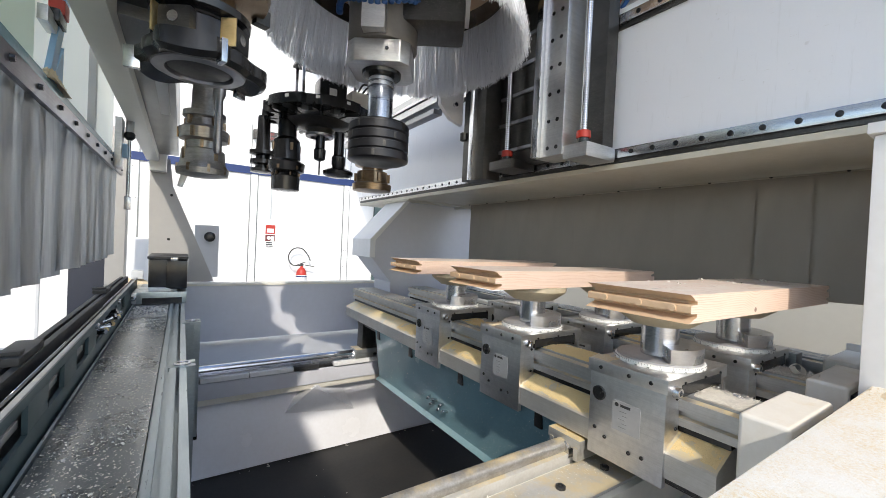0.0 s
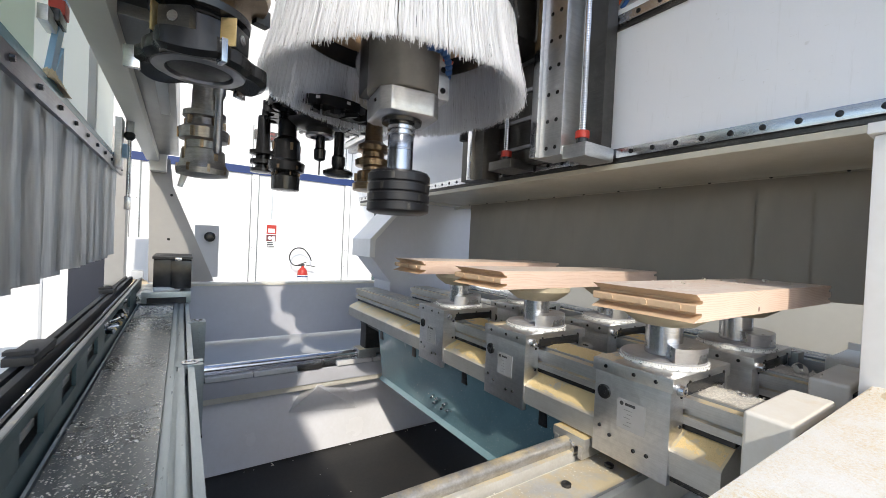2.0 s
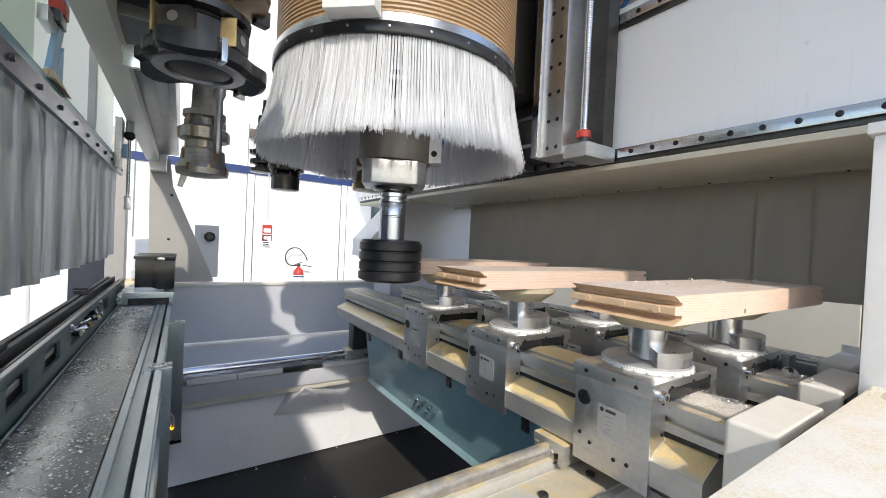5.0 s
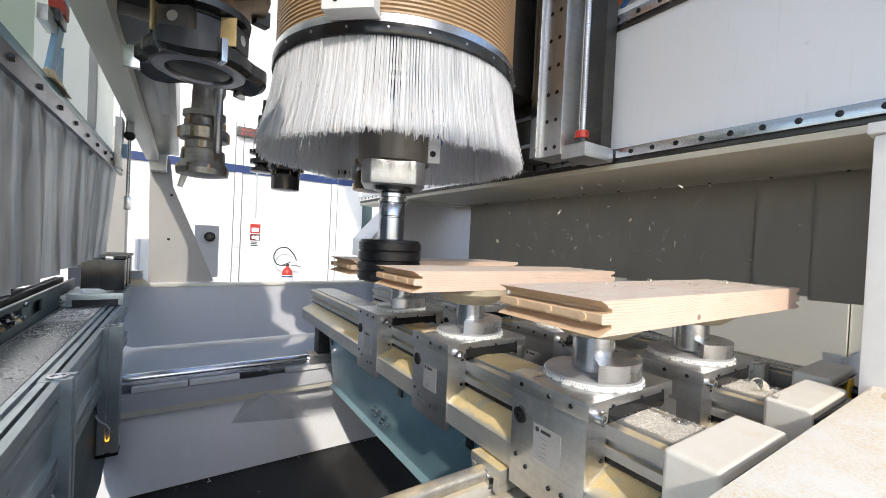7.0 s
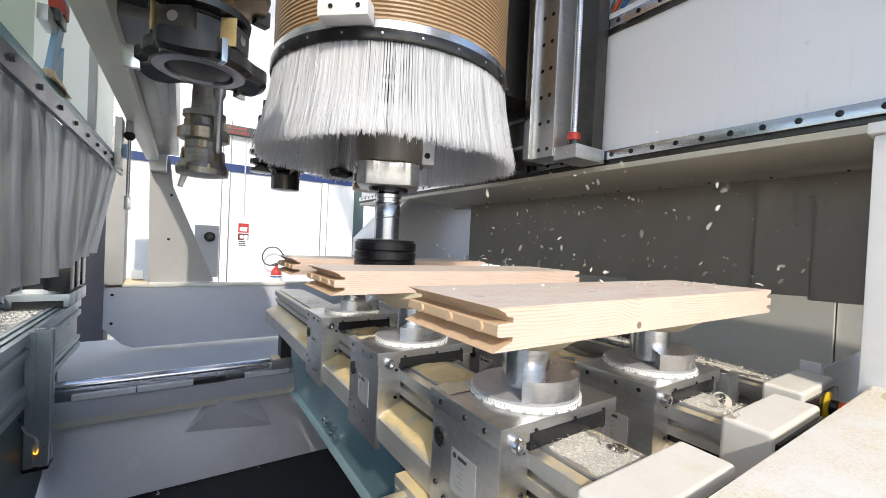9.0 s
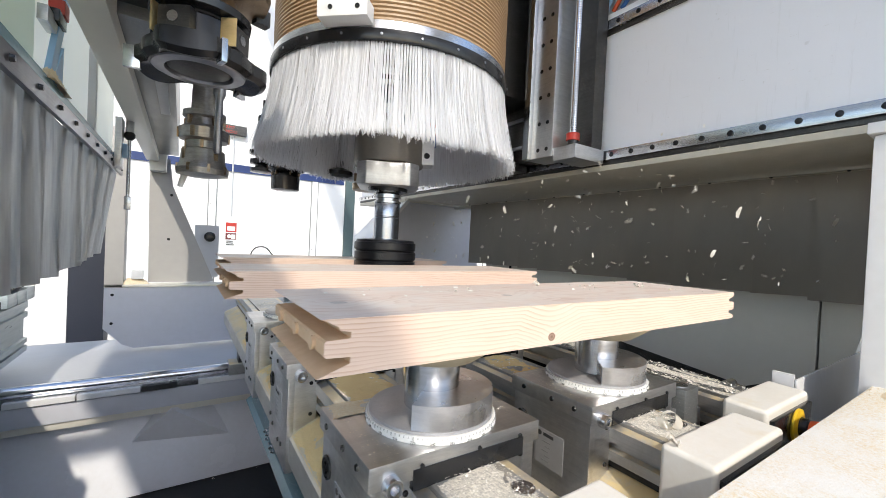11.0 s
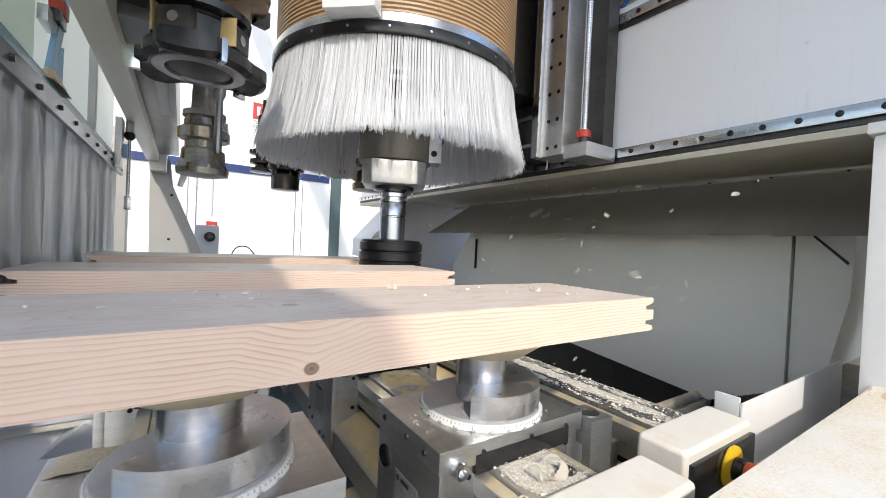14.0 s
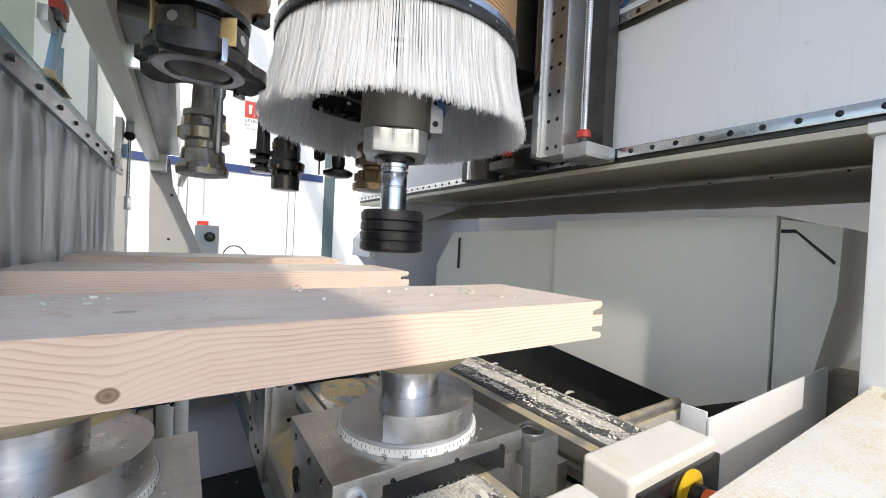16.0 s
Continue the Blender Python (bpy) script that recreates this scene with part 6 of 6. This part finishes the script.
part("frame_top", B(-0.14, 0.112, -0.10, 0.05, 0.17, 0.182, 0.003), IRON, t)
part("valve_block", B(0.07, 0.15, -0.12, -0.05, 0.0, 0.075, 0.005), CREAM, t)
part("cable_cover", B(0.155, 0.23, -0.13, -0.05, 0.0, 0.06, 0.02), WHITE, t)
for k in range(3):
    cu = bpy.data.curves.new("cable", "CURVE")
    cu.dimensions, cu.bevel_depth = "3D", 0.004
    sp = cu.splines.new("BEZIER")
    sp.bezier_points.add(2)
    for p, c in zip(sp.bezier_points, ((0.10 + 0.02 * k, -0.11, 0.075), (0.13 + 0.02 * k, -0.12, 0.115 - 0.01 * k), (0.19, -0.10, 0.06))):
        p.co, p.handle_left_type, p.handle_right_type = c, "AUTO", "AUTO"
    ob = new("cable", cu)
    ob.data.materials.append(RUBBER)
    ob.parent = t

tool("cutter_tool", (0.375, 1.86, 1.40), [(0.045, 0), (0.058, 0.003), (0.06, 0.06), (0.05, 0.075), (0.075, 0.085), (0.08, 0.12), (0.06, 0.135), (0.055, 0.22), (0.04, 0.235), (0.035, 0.33)], BLACK, "black stacked cutter on the carousel", ((0.072, 0.105, 6, 0.016), (0.056, 0.19, 4, 0.016), (0.054, 0.03, 6, 0.008), (0.05, 0.15, 6, 0.011), (0.058, 0.072, 6, 0.007)))
tool("cutter_tool", (0.29, 1.93, 1.475), [(0.03, 0), (0.05, 0.003), (0.05, 0.018), (0.03, 0.024), (0.03, 0.034), (0.052, 0.038), (0.052, 0.056), (0.03, 0.062), (0.03, 0.075), (0.055, 0.08), (0.055, 0.096), (0.03, 0.10), (0.025, 0.25)], BLACK, "small black ringed cutter on the carousel")
tool("boring_bit", (0.495, 1.77, 1.475), [(0.003, 0), (0.004, 0.06), (0.018, 0.065), (0.024, 0.07), (0.026, 0.11), (0.02, 0.115), (0.02, 0.2)], BLACK, "slim black boring bit on the carousel")
tool("disc_cutter", (0.57, 1.74, 1.468), [(0.02, 0), (0.05, 0.004), (0.064, 0.012), (0.066, 0.026), (0.05, 0.036), (0.025, 0.045), (0.03, 0.06), (0.03, 0.09), (0.022, 0.10), (0.022, 0.2)], BLACK, "small black disc cutter on the carousel", ((0.06, 0.02, 6, 0.008),))
tool("bronze_cutter", (0.70, 1.66, 1.415), [(0.06, 0), (0.084, 0.003), (0.086, 0.03), (0.07, 0.035), (0.066, 0.085), (0.045, 0.092), (0.045, 0.105), (0.075, 0.11), (0.078, 0.135), (0.05, 0.15), (0.05, 0.17), (0.07, 0.175), (0.07, 0.20), (0.04, 0.22), (0.035, 0.31)], BRONZE, "browned steel profile cutter on the carousel", ((0.072, 0.06, 6, 0.018), (0.074, 0.122, 8, 0.010)))
t = rides(thing("linear_guide", (1.03, 1.62, 1.92), "pale aluminium guide rail behind the head", "guide"))
part("guide_bar", prism(bmesh.new(), [(-0.035, -0.045), (-0.035, -0.012), (-0.022, -0.010), (-0.022, 0.010), (-0.035, 0.012), (-0.035, 0.045), (0.03, 0.045), (0.03, -0.045)], "y", 0.0, 1.3), ALU, t, "grooved aluminium profile")
part("rail_strip", B(-0.044, -0.0225, 0.02, 1.28, -0.006, 0.006, 0.001), CHROME, t, "bright rail in the groove")
part("lower_bar", B(-0.02, 0.03, 0.05, 1.25, -0.085, -0.06, 0.003), RAIL, t, "dark lower bar")
part("end_bracket", prism(bmesh.new(), [(-0.05, 0.09), (0.10, 0.11), (0.10, -0.14), (0.03, -0.12), (-0.03, -0.06)], "y", -0.03, -0.005), WHITE, t, "white end bracket")
for z in (0.05, -0.05):
    part("bolt", cyl(bmesh.new(), (0.05, -0.045, z), 0.011, 0.016, "y", 6), STEEL, t, "hexagon bolt")


# ---- chips whirling behind the cutter ----
def flying_chips(count, seed):
    """Pale chips: at rest on the bed before the cut, whirled through the air while the cutter runs, at rest again after it."""
    rnd, made = random.Random(seed), []
    for i in range(count):
        s = rnd.uniform(0.003, 0.009) * (1.7 if rnd.random() < 0.3 else 1)
        bm = bmesh.new()
        vs = [bm.verts.new(p) for p in ((-s, -s * 0.25, 0), (-s * 0.2, -s * 0.4, s * 0.2), (s, -s * 0.2, 0.0), (s * 0.9, s * 0.25, s * 0.1), (0, s * 0.35, s * 0.25), (-s * 0.9, s * 0.2, 0))]
        bm.faces.new((vs[0], vs[1], vs[4], vs[5]))
        bm.faces.new((vs[1], vs[2], vs[3], vs[4]))
        bmesh.ops.solidify(bm, geom=list(bm.faces), thickness=0.0008)
        x0, y0 = rnd.uniform(1.8, 2.4), rnd.uniform(0.75, 1.5)
        ob = single("wood_chip", bm, CHIP, (x0, y0, 0.034), "pale wood chip whirled up by the cutter", "wood chip", "flying wood chips")
        start, end = rnd.uniform(6.2, 7.4), rnd.uniform(13.2, 14.6)
        rows = [(0, pose(x0, y0, 0.034)), (start, pose(x0, y0, 0.034))]
        t, ang = start + 0.5, [rnd.uniform(-60, 60) for _ in range(3)]
        px, py, pz = rnd.uniform(1.0, 1.62), rnd.uniform(0.45, 1.5), rnd.uniform(1.15, 1.45)
        while t < end:
            rows.append((round(t, 2), pose(px + along(TRAVEL, 1, t), py, pz, *ang)))
            t += rnd.uniform(0.35, 0.6)
            px, py, pz = min(1.66, max(0.85, px + rnd.uniform(-0.3, 0.3))), min(1.6, max(0.35, py + rnd.uniform(-0.35, 0.35))), min(1.46, max(1.14, pz + rnd.uniform(-0.16, 0.16)))
            ang = [a + rnd.uniform(-50, 50) for a in ang]
        rx, ry = rnd.uniform(1.65, 1.75), rnd.uniform(0.5, 1.8)
        rows += [(round(t + 0.3, 2), pose(rx, ry, 0.9115)), (16.0, pose(rx, ry, 0.9115))]
        made.append((ob, rows))
    return made


CHIPS = flying_chips(190, 12)


def swing(t):
    return float(np.interp(t, [0, 12.1, 12.5, 13.2, 13.6, 14.0, 14.5, 15.0, 16], [0, 0, 10, 39, 50, 58, 65, 69, 70]))


def part_strips(k, t):
    """The far strips of the left curtain drag over the black clamps, slip off them one by one and swing back."""
    drag = float(np.interp(t, [0, 5.9, 6.5, 7, 8, 8.5, 9, 10.2, 11.5, 12, 16], [0, 0, 2, 4, 8, 9, 9, 8, 4, 0, 0])) * max(0.0, min(1.0, (k - 4) / 4))
    flip = float(np.interp(t, [0, 10.2, 11.5, 12, 12.5, 13, 13.5, 14, 16], [0, 0, 5, 8, 10, 9, 5, 0, 0])) if k in (5, 6, 7) else 0.0
    gap = float(np.interp(t, [0, 8, 8.5, 9, 11.5, 13, 14, 16], [0, 0, 1, 2, 2, 1, 0, 0])) if k == 4 else 0.0
    return pose(0, 0, 0, flip - gap, drag - 0.7 * flip)


def motions():
    spin = [(0, 0.0), (2.4, 0.0)] + [(round(2.5 + 0.1 * i, 2), 80.0 * (i + 1)) for i in range(136)]
    walk(CUT, [(t, pose(CUT_X, 0, 0, 0, 0, a)) for t, a in spin])
    for ob in GANTRY:
        home, rows = ob.matrix_basis.copy(), []
        for t, s in TRAVEL:
            m = Matrix.Translation((s, 0, 0)) @ home
            if ob in (CARRIAGE, HOOD, SPINDLE):
                y, z, turn = (along(HEAD_ROWS, k, t) for k in (1, 2, 3))
                m = Matrix.Translation((s, y, 0 if ob is CARRIAGE else z)) @ home @ (pose(0, 0, 0, 0, 0, turn) if ob is SPINDLE else Matrix())
            elif ob in RIGHT_STRIPS:
                m = m @ pose(0, 0, 0, 0, swing(t))
            elif ob in LEFT_STRIPS:
                m = m @ part_strips(LEFT_STRIPS.index(ob), t)
            rows.append((t, m))
        walk(ob, rows)
    for ob, rows in CHIPS:
        walk(ob, rows)


motions()
